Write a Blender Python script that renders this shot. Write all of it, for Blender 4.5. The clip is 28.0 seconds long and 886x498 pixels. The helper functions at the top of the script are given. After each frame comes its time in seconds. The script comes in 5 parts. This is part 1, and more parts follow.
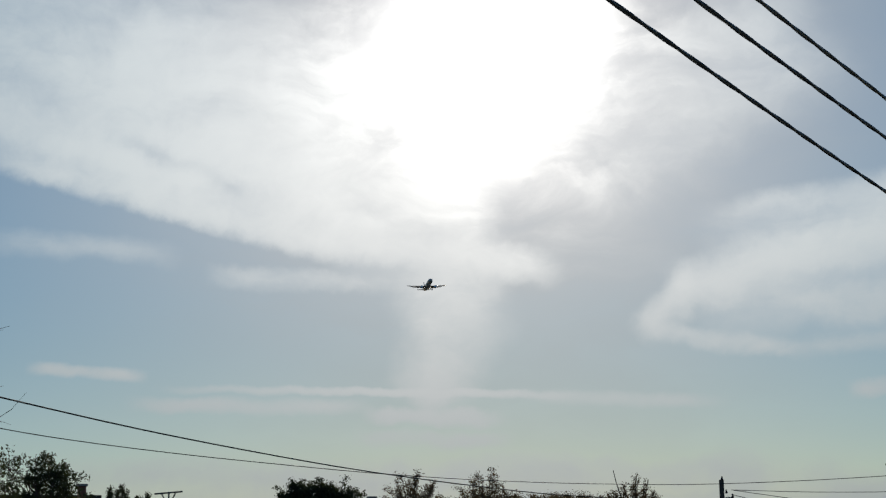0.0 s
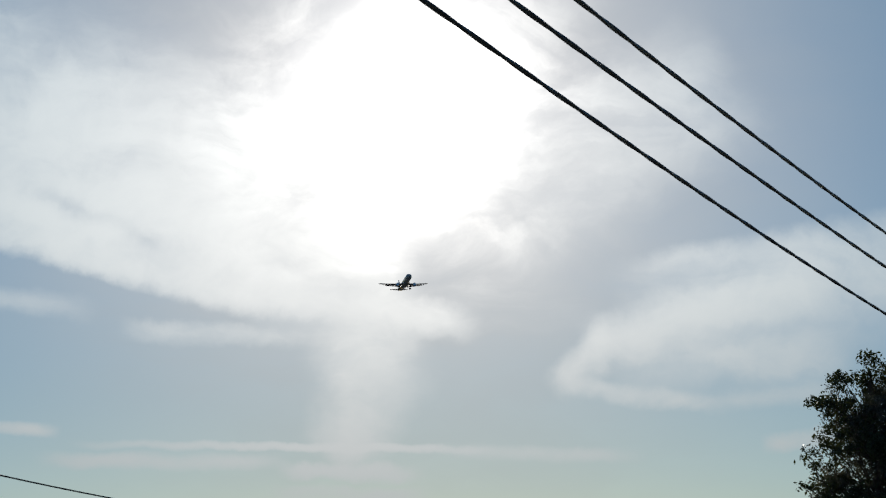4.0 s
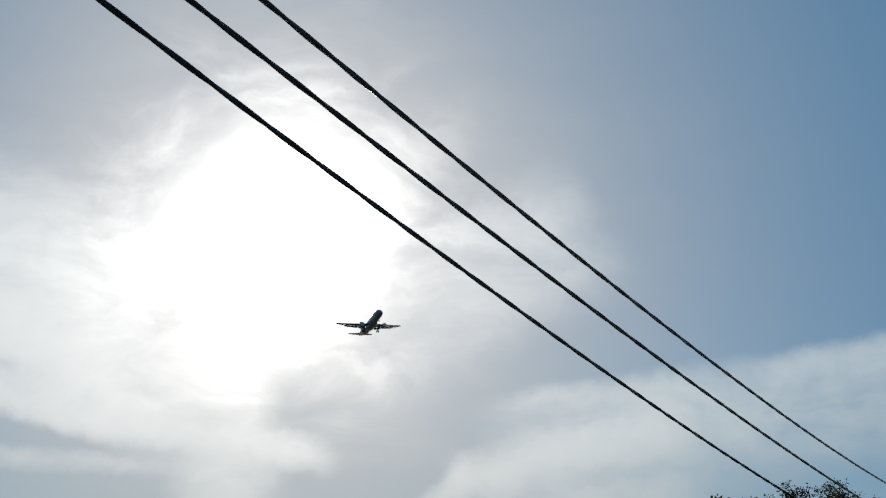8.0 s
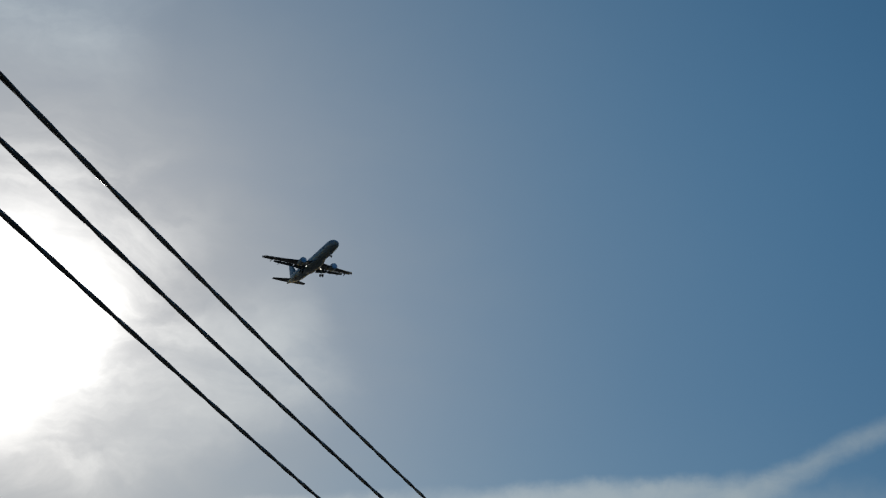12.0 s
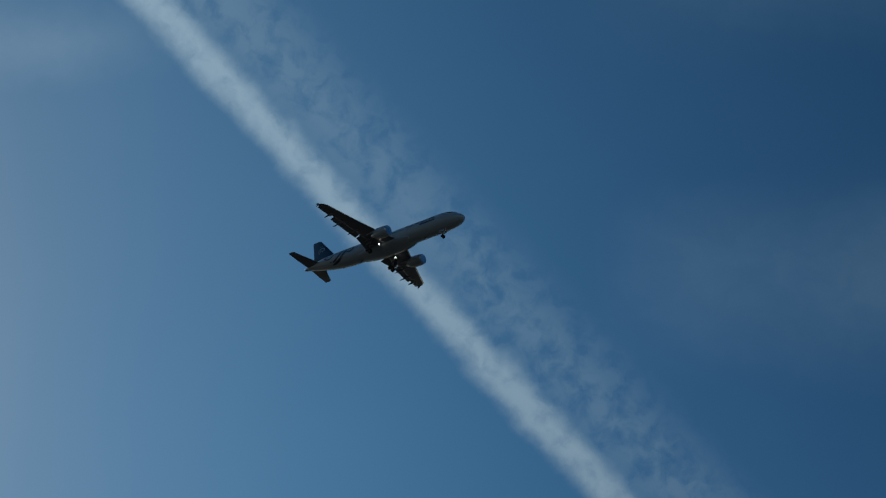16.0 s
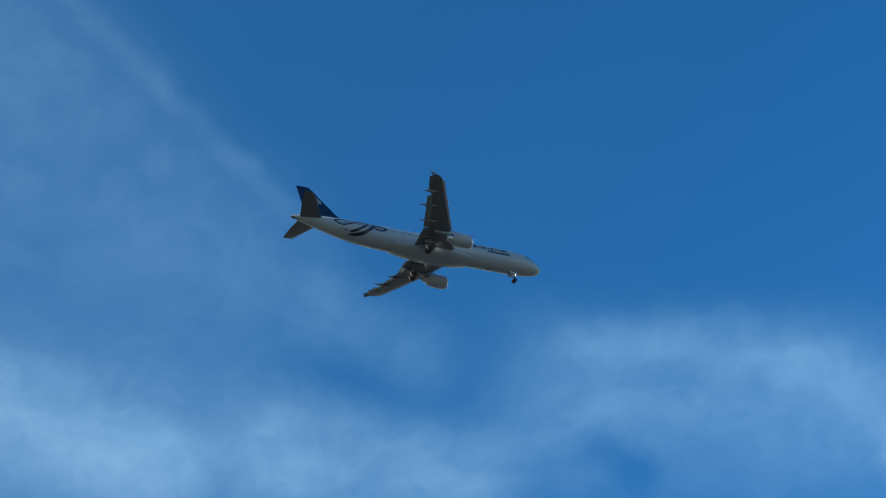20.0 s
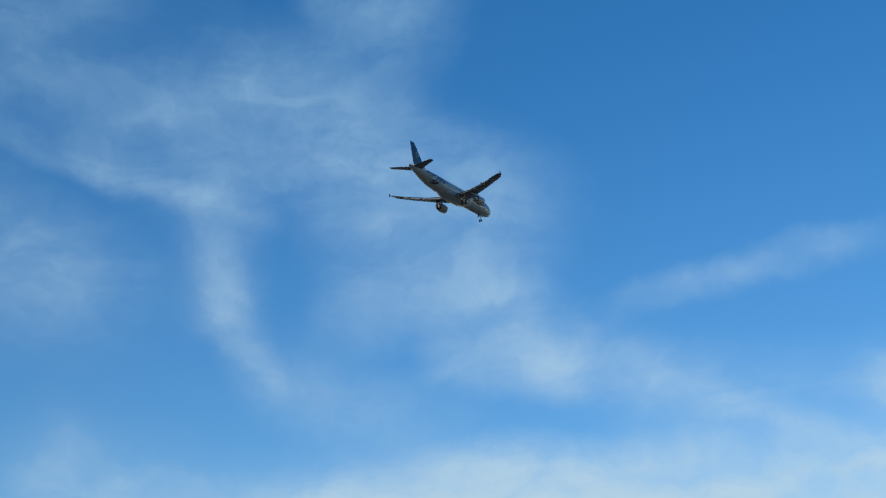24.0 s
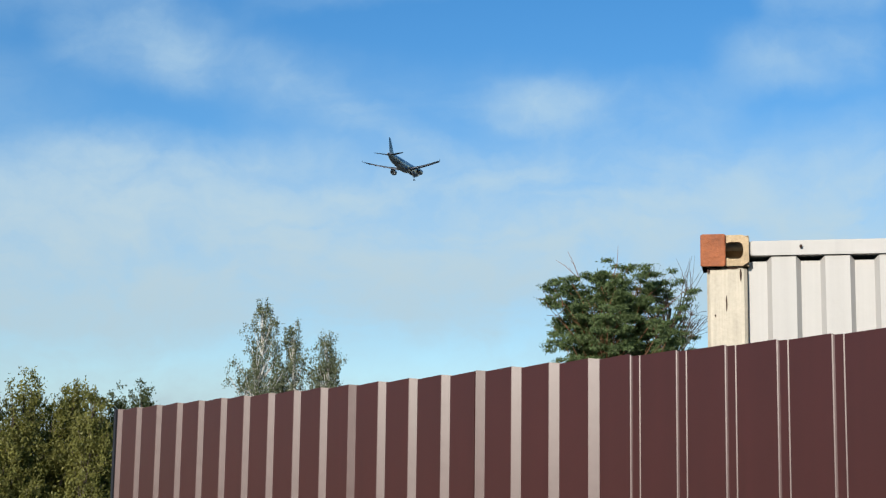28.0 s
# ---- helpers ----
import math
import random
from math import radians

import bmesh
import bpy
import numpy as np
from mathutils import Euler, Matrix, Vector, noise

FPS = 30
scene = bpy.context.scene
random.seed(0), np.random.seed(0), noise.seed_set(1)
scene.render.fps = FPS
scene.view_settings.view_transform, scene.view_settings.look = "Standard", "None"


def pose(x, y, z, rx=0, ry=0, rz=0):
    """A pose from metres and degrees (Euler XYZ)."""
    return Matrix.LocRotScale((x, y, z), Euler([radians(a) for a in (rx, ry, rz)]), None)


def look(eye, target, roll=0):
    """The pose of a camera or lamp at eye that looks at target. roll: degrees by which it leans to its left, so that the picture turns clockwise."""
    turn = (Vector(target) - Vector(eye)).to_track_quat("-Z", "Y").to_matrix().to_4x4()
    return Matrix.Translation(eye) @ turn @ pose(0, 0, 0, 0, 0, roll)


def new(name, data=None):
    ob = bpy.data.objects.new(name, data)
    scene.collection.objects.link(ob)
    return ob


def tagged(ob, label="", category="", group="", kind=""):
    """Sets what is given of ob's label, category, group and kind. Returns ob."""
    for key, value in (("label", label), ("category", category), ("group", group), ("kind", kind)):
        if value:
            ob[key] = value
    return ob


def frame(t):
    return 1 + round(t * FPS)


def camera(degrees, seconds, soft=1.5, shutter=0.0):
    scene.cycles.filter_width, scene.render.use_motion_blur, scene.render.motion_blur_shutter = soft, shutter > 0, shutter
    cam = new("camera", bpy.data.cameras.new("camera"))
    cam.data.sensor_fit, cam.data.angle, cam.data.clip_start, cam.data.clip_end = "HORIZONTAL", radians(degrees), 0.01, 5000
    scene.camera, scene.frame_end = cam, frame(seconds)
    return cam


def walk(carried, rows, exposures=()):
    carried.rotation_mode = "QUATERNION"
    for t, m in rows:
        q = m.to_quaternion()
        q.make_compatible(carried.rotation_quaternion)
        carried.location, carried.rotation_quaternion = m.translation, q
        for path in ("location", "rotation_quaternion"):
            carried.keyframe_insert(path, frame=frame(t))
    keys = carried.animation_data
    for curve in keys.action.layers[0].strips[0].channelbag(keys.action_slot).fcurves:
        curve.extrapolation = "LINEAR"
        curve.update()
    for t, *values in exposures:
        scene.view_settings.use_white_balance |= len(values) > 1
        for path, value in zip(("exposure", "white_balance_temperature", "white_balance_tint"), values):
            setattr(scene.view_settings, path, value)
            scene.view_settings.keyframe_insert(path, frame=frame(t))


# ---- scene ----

# ---- camera and its walk ----
FOV = 29.75
EYE = 1.6
cam = camera(FOV, 28.0, soft=1.25)
# seconds, yaw, pitch, roll of the hand-held camera, which stands still and follows the airliner
TURNS = [
    (0, -8.54, 11.81, 0.53),
    (0.5, -8.62, 11.53, 1.29),
    (1, -8.90, 11.83, 1.05),
    (1.5, -9.67, 11.55, 0.70),
    (2, -9.35, 11.49, 0.86),
    (2.5, -9.67, 11.81, 0.83),
    (4.5, -13.26, 14.90, 0.70),
    (5, -15.28, 16.40, 0.67),
    (5.5, -15.35, 16.94, 0.95),
    (6, -15.10, 16.77, 1.28),
    (6.5, -15.57, 17.54, 1.00),
    (7, -16.97, 18.78, -0.03),
    (7.5, -16.57, 17.90, -0.05),
    (8, -16.32, 18.20, 0.27),
    (8.5, -17.45, 19.84, -0.60),
    (9, -19.57, 21.47, -0.91),
    (9.5, -21.83, 22.60, -1.51),
    (10, -23.79, 22.75, -2.45),
    (10.5, -25.42, 21.27, -1.84),
    (11, -27.05, 19.43, -1.84),
    (11.5, -26.08, 20.61, -2.40),
    (12, -27.15, 22.40, -2.95),
    (12.5, -28.23, 22.90, -4.09),
    (14.5, -39.03, 30.54, -8.92),
    (15, -43.34, 32.82, -10.13),
    (15.5, -47.40, 33.33, -10.11),
    (16, -51.82, 35.34, -10.10),
    (16.5, -57.26, 38.42, -8.59),
    (17, -62.99, 40.52, -7.08),
    (17.5, -69.17, 41.63, -5.25),
    (18, -75.91, 44.77, -3.42),
    (18.5, -84.28, 44.82, -1.90),
    (19, -91.71, 44.11, -0.37),
    (19.5, -100.91, 43.94, 0.54),
    (20, -110.79, 41.15, 1.45),
    (20.5, -119.73, 38.63, 1.73),
    (22.5, -141.73, 28.77, 2.89),
    (23, -145.63, 26.19, 3.17),
    (23.5, -149.69, 23.13, 2.50),
    (24, -150.80, 20.21, 1.83),
    (24.5, -153.12, 18.45, 0.84),
    (25, -155.82, 16.45, -0.15),
    (25.5, -159.90, 13.77, -0.23),
    (26, -161.99, 11.91, -0.79),
    (26.5, -162.44, 11.43, -1.20),
    (27, -164.61, 10.80, -1.43),
    (27.5, -163.84, 10.41, -1.15),
    (28, -164.81, 9.80, -0.79),
]
# the small steps of the one who holds it: sideways by the cables, and at last towards the fence
C_SIDE = Vector((-0.7837, 0.6211, 0))
T_STEP = Vector((0.424, -1.716, 0.361))
SIDEWAYS = [(0.0, 0.135), (2.0, 0.128), (5.0, -0.09), (6.0, -0.13), (7.0, -0.135), (8.0, -0.142), (9.0, -0.16), (9.5, -0.232), (10.0, -0.29), (10.5, -0.292), (11.0, -0.271), (12.5, -0.25), (18.0, -0.1), (23.0, 0.0), (28.0, 0.0)]
STEPS = [(0.0, 0.0), (27.1, 0.0), (27.5, 0.345), (28.0, 1.0)]


def along_rows(rows, t):
    return float(np.interp(t, [r[0] for r in rows], [r[1] for r in rows]))


def stand(t):
    p = C_SIDE * along_rows(SIDEWAYS, t) + T_STEP * along_rows(STEPS, t)
    return p.x, p.y, EYE + p.z


walk(cam, [(t, pose(*stand(t), 90 + pitch, roll, yaw)) for t, yaw, pitch, roll in TURNS],
     exposures=[
         (0.0, -1.08), (5.0, -0.98), (8.0, -1.04), (11.0, -1.3), (12.5, -1.32), (15.0, -1.3), (16.0, -1.05), (17.0, -0.45), (18.0, 0.2), (19.0, 0.62), (20.0, 0.97), (23.0, 0.4), (25.5, 0.33), (27.0, 0.32), (28.0, 0.36)
     ])

# ---- world and sun ----
SUN_AZ, SUN_EL = 10.3, 18.4


def aim(az, el):
    """The way to a point of the sky; az in degrees to the left of +y."""
    a, e = radians(az), radians(el)
    return Vector((-math.sin(a) * math.cos(e), math.cos(a) * math.cos(e), math.sin(e)))


SUNWARD = aim(-SUN_AZ, SUN_EL)
world = bpy.data.worlds.new("world")
scene.world = world
world.use_nodes = True
wt = world.node_tree
wt.nodes.clear()


def wm(op, a, b=None, clamp=False):
    n = wt.nodes.new("ShaderNodeMath")
    n.operation, n.use_clamp = op, clamp
    for i, v in enumerate((a, b)):
        if v is None:
            continue
        if isinstance(v, (int, float)):
            n.inputs[i].default_value = v
        else:
            wt.links.new(v, n.inputs[i])
    return n.outputs[0]


def wv(op, a, b):
    n = wt.nodes.new("ShaderNodeVectorMath")
    n.operation = op
    for i, v in enumerate((a, b)):
        if isinstance(v, bpy.types.NodeSocket):
            wt.links.new(v, n.inputs[i])
        elif isinstance(v, (int, float)):
            n.inputs[3].default_value = v
        else:
            n.inputs[i].default_value = v
    return n.outputs["Value"] if op in ("DOT_PRODUCT", "LENGTH") else n.outputs["Vector"]


def wscale(a, s):
    n = wt.nodes.new("ShaderNodeVectorMath")
    n.operation = "SCALE"
    wt.links.new(a, n.inputs[0])
    n.inputs[3].default_value = s
    return n.outputs["Vector"]


def wnoise(vec, scale, detail, rough, distort=0.0, colour=False):
    n = wt.nodes.new("ShaderNodeTexNoise")
    n.inputs["Scale"].default_value, n.inputs["Detail"].default_value = scale, detail
    n.inputs["Roughness"].default_value, n.inputs["Distortion"].default_value = rough, distort
    wt.links.new(vec, n.inputs["Vector"])
    return n.outputs["Color"] if colour else n.outputs["Fac"]


def wramp(v, a, b, c, d):
    n = wt.nodes.new("ShaderNodeMapRange")
    n.interpolation_type = "SMOOTHSTEP"
    wt.links.new(v, n.inputs["Value"])
    for i, x in enumerate((a, b, c, d)):
        n.inputs[i + 1].default_value = x
    return n.outputs["Result"]


way = wt.nodes.new("ShaderNodeTexCoord").outputs["Generated"]
bend = wscale(wv("SUBTRACT", wnoise(way, 9.0, 4.0, 0.55, colour=True), (0.5, 0.5, 0.5)), 0.035)
fine_bend = wscale(wv("SUBTRACT", wnoise(way, 48.0, 5.0, 0.6, colour=True), (0.5, 0.5, 0.5)), 0.012)
drift = wv("ADD", wv("ADD", way, bend), fine_bend)
straight = wv("ADD", way, fine_bend)
calm = wv("ADD", way, wscale(fine_bend, 0.55))
# cirrus texture drawn out along the wind
stretch = wt.nodes.new("ShaderNodeMapping")
stretch.inputs["Rotation"].default_value = (0.0, 0.0, 0.6)
stretch.inputs["Scale"].default_value = (1.0, 1.0, 2.6)
wt.links.new(drift, stretch.inputs["Vector"])
soft_noise = wnoise(stretch.outputs[0], 11.0, 7.0, 0.55, 0.5)
grain = wnoise(drift, 42.0, 5.0, 0.6, 0.4)
comb = wt.nodes.new("ShaderNodeMapping")
comb.inputs["Rotation"].default_value = (0.35, 0.0, 0.6)
comb.inputs["Scale"].default_value = (1.0, 1.0, 4.5)
wt.links.new(drift, comb.inputs["Vector"])
threads = wnoise(comb.outputs[0], 17.0, 10.0, 0.68, 0.3)


def streak(a, b, width, thick, vec=None, hard=0.0, ends=0.45, shift=0.0):
    """A band of cloud from one point of the sky to another; width in degrees to each side."""
    va, vb = aim(*a), aim(*b)
    mid = (va + vb).normalized()
    along = (vb - va).normalized()
    across = mid.cross(along).normalized()
    half = (vb - va).length / 2
    vec = vec or drift
    x = wm("DIVIDE", wm("ABSOLUTE", wm("SUBTRACT", wv("DOT_PRODUCT", vec, across), math.sin(radians(shift)))), radians(width))
    y = wm("DIVIDE", wm("ABSOLUTE", wv("DOT_PRODUCT", vec, along)), half + radians(width) * 0.5)
    front = wm("GREATER_THAN", wv("DOT_PRODUCT", vec, mid), 0.3)
    return wm("MULTIPLY", wm("MULTIPLY", wramp(x, hard, 1.0, thick, 0.0), wramp(y, ends, 1.0, 1.0, 0.0)), front)


def after(vec, done):
    """The same way, worked out after the clouds before it, so that few values are held at a time."""
    if done is None:
        return vec
    n = wt.nodes.new("ShaderNodeVectorMath")
    n.operation = "MULTIPLY_ADD"
    wt.links.new(done, n.inputs[0])
    n.inputs[1].default_value = (1e-9, 1e-9, 1e-9)
    wt.links.new(vec, n.inputs[2])
    return n.outputs["Vector"]


def sheet_of_cloud(a, b, soft, depth, thick, vec):
    """A thin sheet that begins at the line from a to b and thins out to its right-hand side, seen along the line."""
    va, vb = aim(*a), aim(*b)
    mid = (va + vb).normalized()
    along = (vb - va).normalized()
    across = mid.cross(along).normalized()
    half = (vb - va).length / 2
    x = wm("DIVIDE", wv("DOT_PRODUCT", vec, across), radians(1.0))
    y = wm("DIVIDE", wm("ABSOLUTE", wv("DOT_PRODUCT", vec, along)), half + radians(1.5))
    front = wm("GREATER_THAN", wv("DOT_PRODUCT", vec, mid), 0.3)
    body = wm("MULTIPLY", wramp(x, -soft, soft, 0.0, thick), wramp(x, depth * 0.2, depth, 1.0, 0.0))
    return wm("MULTIPLY", wm("MULTIPLY", body, wramp(y, 0.6, 1.0, 1.0, 0.0)), front)


GLOW_A, GLOW_R, GLOW_B, GLOW_R2 = 5.0, 0.055, 0.4, 0.1
WIDE_A, WIDE_R = 0.7, 0.3
CLOUD_SUN, CLOUD_FAR = 0.97, 0.535
HAZE, HAZE_R, HAZE_TINT = 0.9, 0.2, (0.5, 0.495, 0.51, 1)
SKY_DIM = ((0.1, 0.028, 0.45), (0.1, 0.026, 0.52), (0.104, 0.03, 0.34))
SKY_HUE, SKY_SAT, SKY_VAL = 0.504, 1.4, 1.0
# bands: both ends, half width in degrees, thickness; sheets: both ends of a sharp edge, its softness, depth, thickness
SUN_BANDS = [
    ((7.81, 14.83), (-4.22, 11.84), 0.62, 1.6),
    ((5.96, 15.35), (-1.43, 13.92), 0.5, 0.5),
    ((3.3, 15.64), (-2.23, 13.55), 0.6, -1.2),
    ((7.94, 17.46), (4.68, 16.74), 1.2, -0.8),
    ((-5.4, 12.03), (-12.51, 11.03), 0.9, 1.5),
    ((-8.4, 14.55), (-9.14, 9.5), 2.4, 1.6),
    ((-9.53, 9.49), (-8.33, 6.99), 1.9, 1.5),
    ((-15.58, 8.89), (-17.39, 10.85), 0.85, 1),
    ((-16.6, 10.49), (-24.82, 11.88), 1.25, 1.2),
    ((-15.77, 8.82), (-21.07, 8.07), 0.5, 1.3),
    ((-20.51, 8.2), (-24.95, 8.3), 0.5, 0.6),
    ((-17.53, 9.54), (-25.02, 9.34), 1.3, 0.7),
    ((-22.29, 6.67), (-24.85, 6.84), 0.45, 1.2),
    ((-14.02, 15.4), (-21.07, 18.64), 3.6, 0.6),
    ((-3.16, 30.07), (-13.5, 29.39), 4.4, 0.35),
]
WISPS = [
    ((-0.32, 10.86), (-7.38, 10.62), 0.5, 0.6),
    ((6.93, 11.92), (0.47, 11.54), 0.7, 0.3),
    ((5.45, 7.66), (1.51, 7.39), 0.3, 1.5),
    ((1.31, 7.01), (-13.58, 6.72), 0.2, 1.6),
    ((2.24, 6.47), (-6.19, 6.39), 0.36, 1.2),
    ((-5.8, 6.14), (-10.85, 5.94), 0.4, 1.4),
    ((-5.42, 5.32), (-11.03, 5.23), 0.4, 1.2),
    ((-10.86, 6.77), (-18.54, 6.37), 0.35, 0.5),
    ((8, 4.18), (-23.93, 3.82), 0.7, 0.9),
    ((12, 2), (-34, 2), 2.2, 2.3),
    ((-31.49, 11.35), (-35.4, 13.58), 0.95, 0.75),
    ((-34.42, 13.1), (-43.01, 16.97), 0.6, 0.55),
    ((-35.74, 11.12), (-44.18, 12.48), 1.8, 0.6),
]
SUN_SHEETS = [
    ((-6.19, 11.1), (8.96, 15.72), 0.5, 9, 1.9),
    ((-18.5, 13.05), (-37.6, 14.85), 0.4, 5, 0.8),
    ((-36, 13.6), (-50, 14.2), 1.2, 6, 0.45),
]
HIGH_BANDS = [
    ((-15.55, 31.31), (-31.31, 39.11), 1.6, 0.09),
    ((-48.37, 44.69), (-81.13, 44.88), 3.6, 0.05),
    ((-53.03, 34.74), (-66.8, 35.27), 4, 0.07),
    ((-85.73, 37.84), (-93.43, 35.75), 1.8, 0.05),
    ((-69.08, 42.15), (-82.42, 38.69), 5, 0.082),
    ((-71.43, 35.34), (-85.22, 35.64), 4.5, 0.075),
    ((-61.91, 35.94), (-83.26, 36.61), 4.5, 0.035),
    ((-83.6, 52.12), (-108.75, 39.82), 0.7, 0.022),
    ((-92.49, 34.29), (-101.41, 32.89), 3.4, 0.13),
    ((-103.31, 34.51), (-114.39, 32.96), 3.2, 0.14),
    ((-114.59, 35.64), (-130.45, 33.81), 4.6, 0.1),
    ((-117.19, 37.61), (-127.12, 36.67), 1.7, 0.06),
    ((-126.21, 36.81), (-130.76, 33.37), 1.9, 0.06),
    ((-117.73, 34.1), (-120.27, 32.55), 1.3, -0.05),
    ((-105.86, 39.6), (-112.28, 37.27), 2, 0.04),
]
HIGH_SHEETS = [
    ((-83.29, 52.1), (-108.42, 39.49), 2.4, 14, 0.052),
    ((-91.87, 36.84), (-106.52, 35.37), 2.6, 6, 0.06),
]
FAR_BANDS = [
    ((-129.29, 32.02), (-134, 32.74), 1.9, 0.13),
    ((-134.07, 31.23), (-136.9, 31.91), 1.4, 0.1),
    ((-129.23, 28.1), (-140.23, 29.08), 3, 0.17),
    ((-153.02, 35.75), (-148.64, 26.47), 3.6, 0.22),
    ((-145.79, 33.58), (-146.81, 28.32), 1.4, 0.06),
    ((-131.47, 25.42), (-137.28, 23.21), 0.9, 0.1),
    ((-136.45, 23.49), (-145.54, 21.4), 0.8, 0.12),
    ((-141.06, 26.38), (-154.92, 20.12), 3.8, 0.2),
    ((-134.71, 26.32), (-143.98, 23.98), 2.8, 0.15),
    ((-143.94, 22.82), (-142.93, 17.49), 2.2, 0.1),
    ((-129.4, 21.39), (-139.94, 18.34), 4, 0.17),
    ((-136.49, 23.95), (-143.85, 21.72), 1.2, 0.13),
    ((-143.88, 26.19), (-153.77, 20.6), 3, 0.16),
    ((-141.37, 22.64), (-143.59, 18.36), 1.4, 0.12),
    ((-142.97, 18.72), (-145.48, 15.34), 1.5, 0.17),
    ((-145.26, 16.11), (-151.65, 13.45), 2.6, 0.12),
]
LOW_BANDS = [
    ((-136.98, 13.15), (-144.47, 10.38), 3, 0.22),
    ((-147.15, 21.16), (-156.12, 16.37), 2.2, 0.18),
    ((-154.1, 16.71), (-161.65, 15.09), 1.7, 0.2),
    ((-160.26, 14.97), (-164.64, 13.3), 0.9, 0.22),
    ((-156.36, 17.63), (-168.31, 19.65), 0.95, 0.18),
    ((-165.92, 14.83), (-171.16, 14.59), 1.2, 0.24),
    ((-147.28, 18.5), (-154.56, 18.46), 2, 0.16),
    ((-150.88, 16.71), (-156.46, 15.86), 1.7, 0.22),
    ((-157.29, 14.92), (-172.01, 13.99), 2.4, 0.16),
    ((-165.31, 14.47), (-175.48, 14.62), 1.5, 0.2),
    ((-174.39, 16.09), (-180.58, 16.17), 1.4, 0.32),
    ((-176.45, 18.06), (-180.28, 18.25), 1.6, 0.22),
    ((-170.56, 11.1), (-181.94, 12.24), 3.4, 0.4),
    ((-136, 8), (-192, 8.5), 5, 1.1),
    ((-134, 2), (-192, 2), 4, 2.2),
]
FAR_SHEETS = [
    ((-145.41, 11.14), (-153.24, 13.15), 0.9, 10, 0.36),
    ((-152.05, 13.16), (-169.87, 12.84), 0.8, 8, 0.31),
]
TRAIL = [
    ((-15.5, 44.0), (-62.5, 19.9), 0.92, 0.52, 0.1, 0.5, 0.0),
    ((-15.5, 44.0), (-62.5, 19.9), 2.4, 0.16, 0.0, 0.9, -1.8),
]
total = None
for a, b, width, thick in SUN_BANDS + WISPS + FAR_BANDS + LOW_BANDS:
    s = streak(a, b, width, thick, after(calm if width < 0.4 else straight if width < 0.7 else drift, total))
    total = s if total is None else wm("ADD", total, s)
for a, b, soft, depth, thick in SUN_SHEETS + FAR_SHEETS:
    total = wm("ADD", total, sheet_of_cloud(a, b, soft, depth, thick, after(straight if soft < 0.7 else drift, total)))
veil = wm("MULTIPLY", total, wramp(soft_noise, 0.3, 0.7, 0.5, 1.35))
veil = wm("MULTIPLY", veil, wramp(grain, 0.25, 0.75, 0.78, 1.2))
veil = wm("MULTIPLY", veil, wramp(threads, 0.25, 0.75, 0.92, 1.07))
# smoother veils high up
high = None
for a, b, width, thick in HIGH_BANDS:
    s = streak(a, b, width, thick, after(straight if width < 0.8 else drift, veil if high is None else high))
    high = s if high is None else wm("ADD", high, s)
for a, b, soft, depth, thick in HIGH_SHEETS:
    high = wm("ADD", high, sheet_of_cloud(a, b, soft, depth, thick, after(drift, high)))
high = wm("MULTIPLY", high, wramp(soft_noise, 0.3, 0.7, 0.75, 1.2))
high = wm("MULTIPLY", high, wramp(grain, 0.25, 0.75, 0.85, 1.15))
veil = wm("ADD", veil, high)
total = wm("SUBTRACT", 1.0, wm("EXPONENT", wm("MULTIPLY", wm("MAXIMUM", veil, 0.0), -1.3)))
puffs = wnoise(straight, 75.0, 4.0, 0.55, 0.3)
for a, b, width, thick, hard, rag, shift in TRAIL:
    s = streak(a, b, width, thick, straight, hard, 0.9, shift)
    total = wm("ADD", total, wm("MULTIPLY", s, wramp(puffs, 0.5 - 0.22 / rag, 0.5 + 0.12, max(0.0, 1 - rag), 1.15)))
cover = wm("MINIMUM", total, 0.97)

sky = wt.nodes.new("ShaderNodeTexSky")
sky.sky_type, sky.sun_disc = "NISHITA", False
sky.sun_elevation, sky.sun_rotation = radians(SUN_EL), radians(SUN_AZ)
sky.altitude, sky.air_density, sky.dust_density, sky.ozone_density = 100, 1.0, 0.15, 2.0
sky_light = wt.nodes.new("ShaderNodeMix")
sky_light.data_type, sky_light.blend_type = "RGBA", "MULTIPLY"
sky_light.inputs["Factor"].default_value = 1.0
deep = wt.nodes.new("ShaderNodeHueSaturation")
deep.inputs["Hue"].default_value = SKY_HUE
deep.inputs["Saturation"].default_value, deep.inputs["Value"].default_value = SKY_SAT, SKY_VAL
wt.links.new(sky.outputs[0], deep.inputs["Color"])
wt.links.new(deep.outputs[0], sky_light.inputs["A"])
# light scattered forward round the sun
near = wv("DOT_PRODUCT", wv("NORMALIZE", wv("ADD", way, wscale(bend, 1.0)), (0, 0, 0)), SUNWARD)
off_sun = wm("SQRT", wm("MAXIMUM", wm("SUBTRACT", 2.0, wm("MULTIPLY", near, 2.0)), 0.0))
about_sun = wm("EXPONENT", wm("MULTIPLY", wm("POWER", wm("DIVIDE", off_sun, 0.5), 2.0), -1.0))
thinned = wt.nodes.new("ShaderNodeCombineColor")
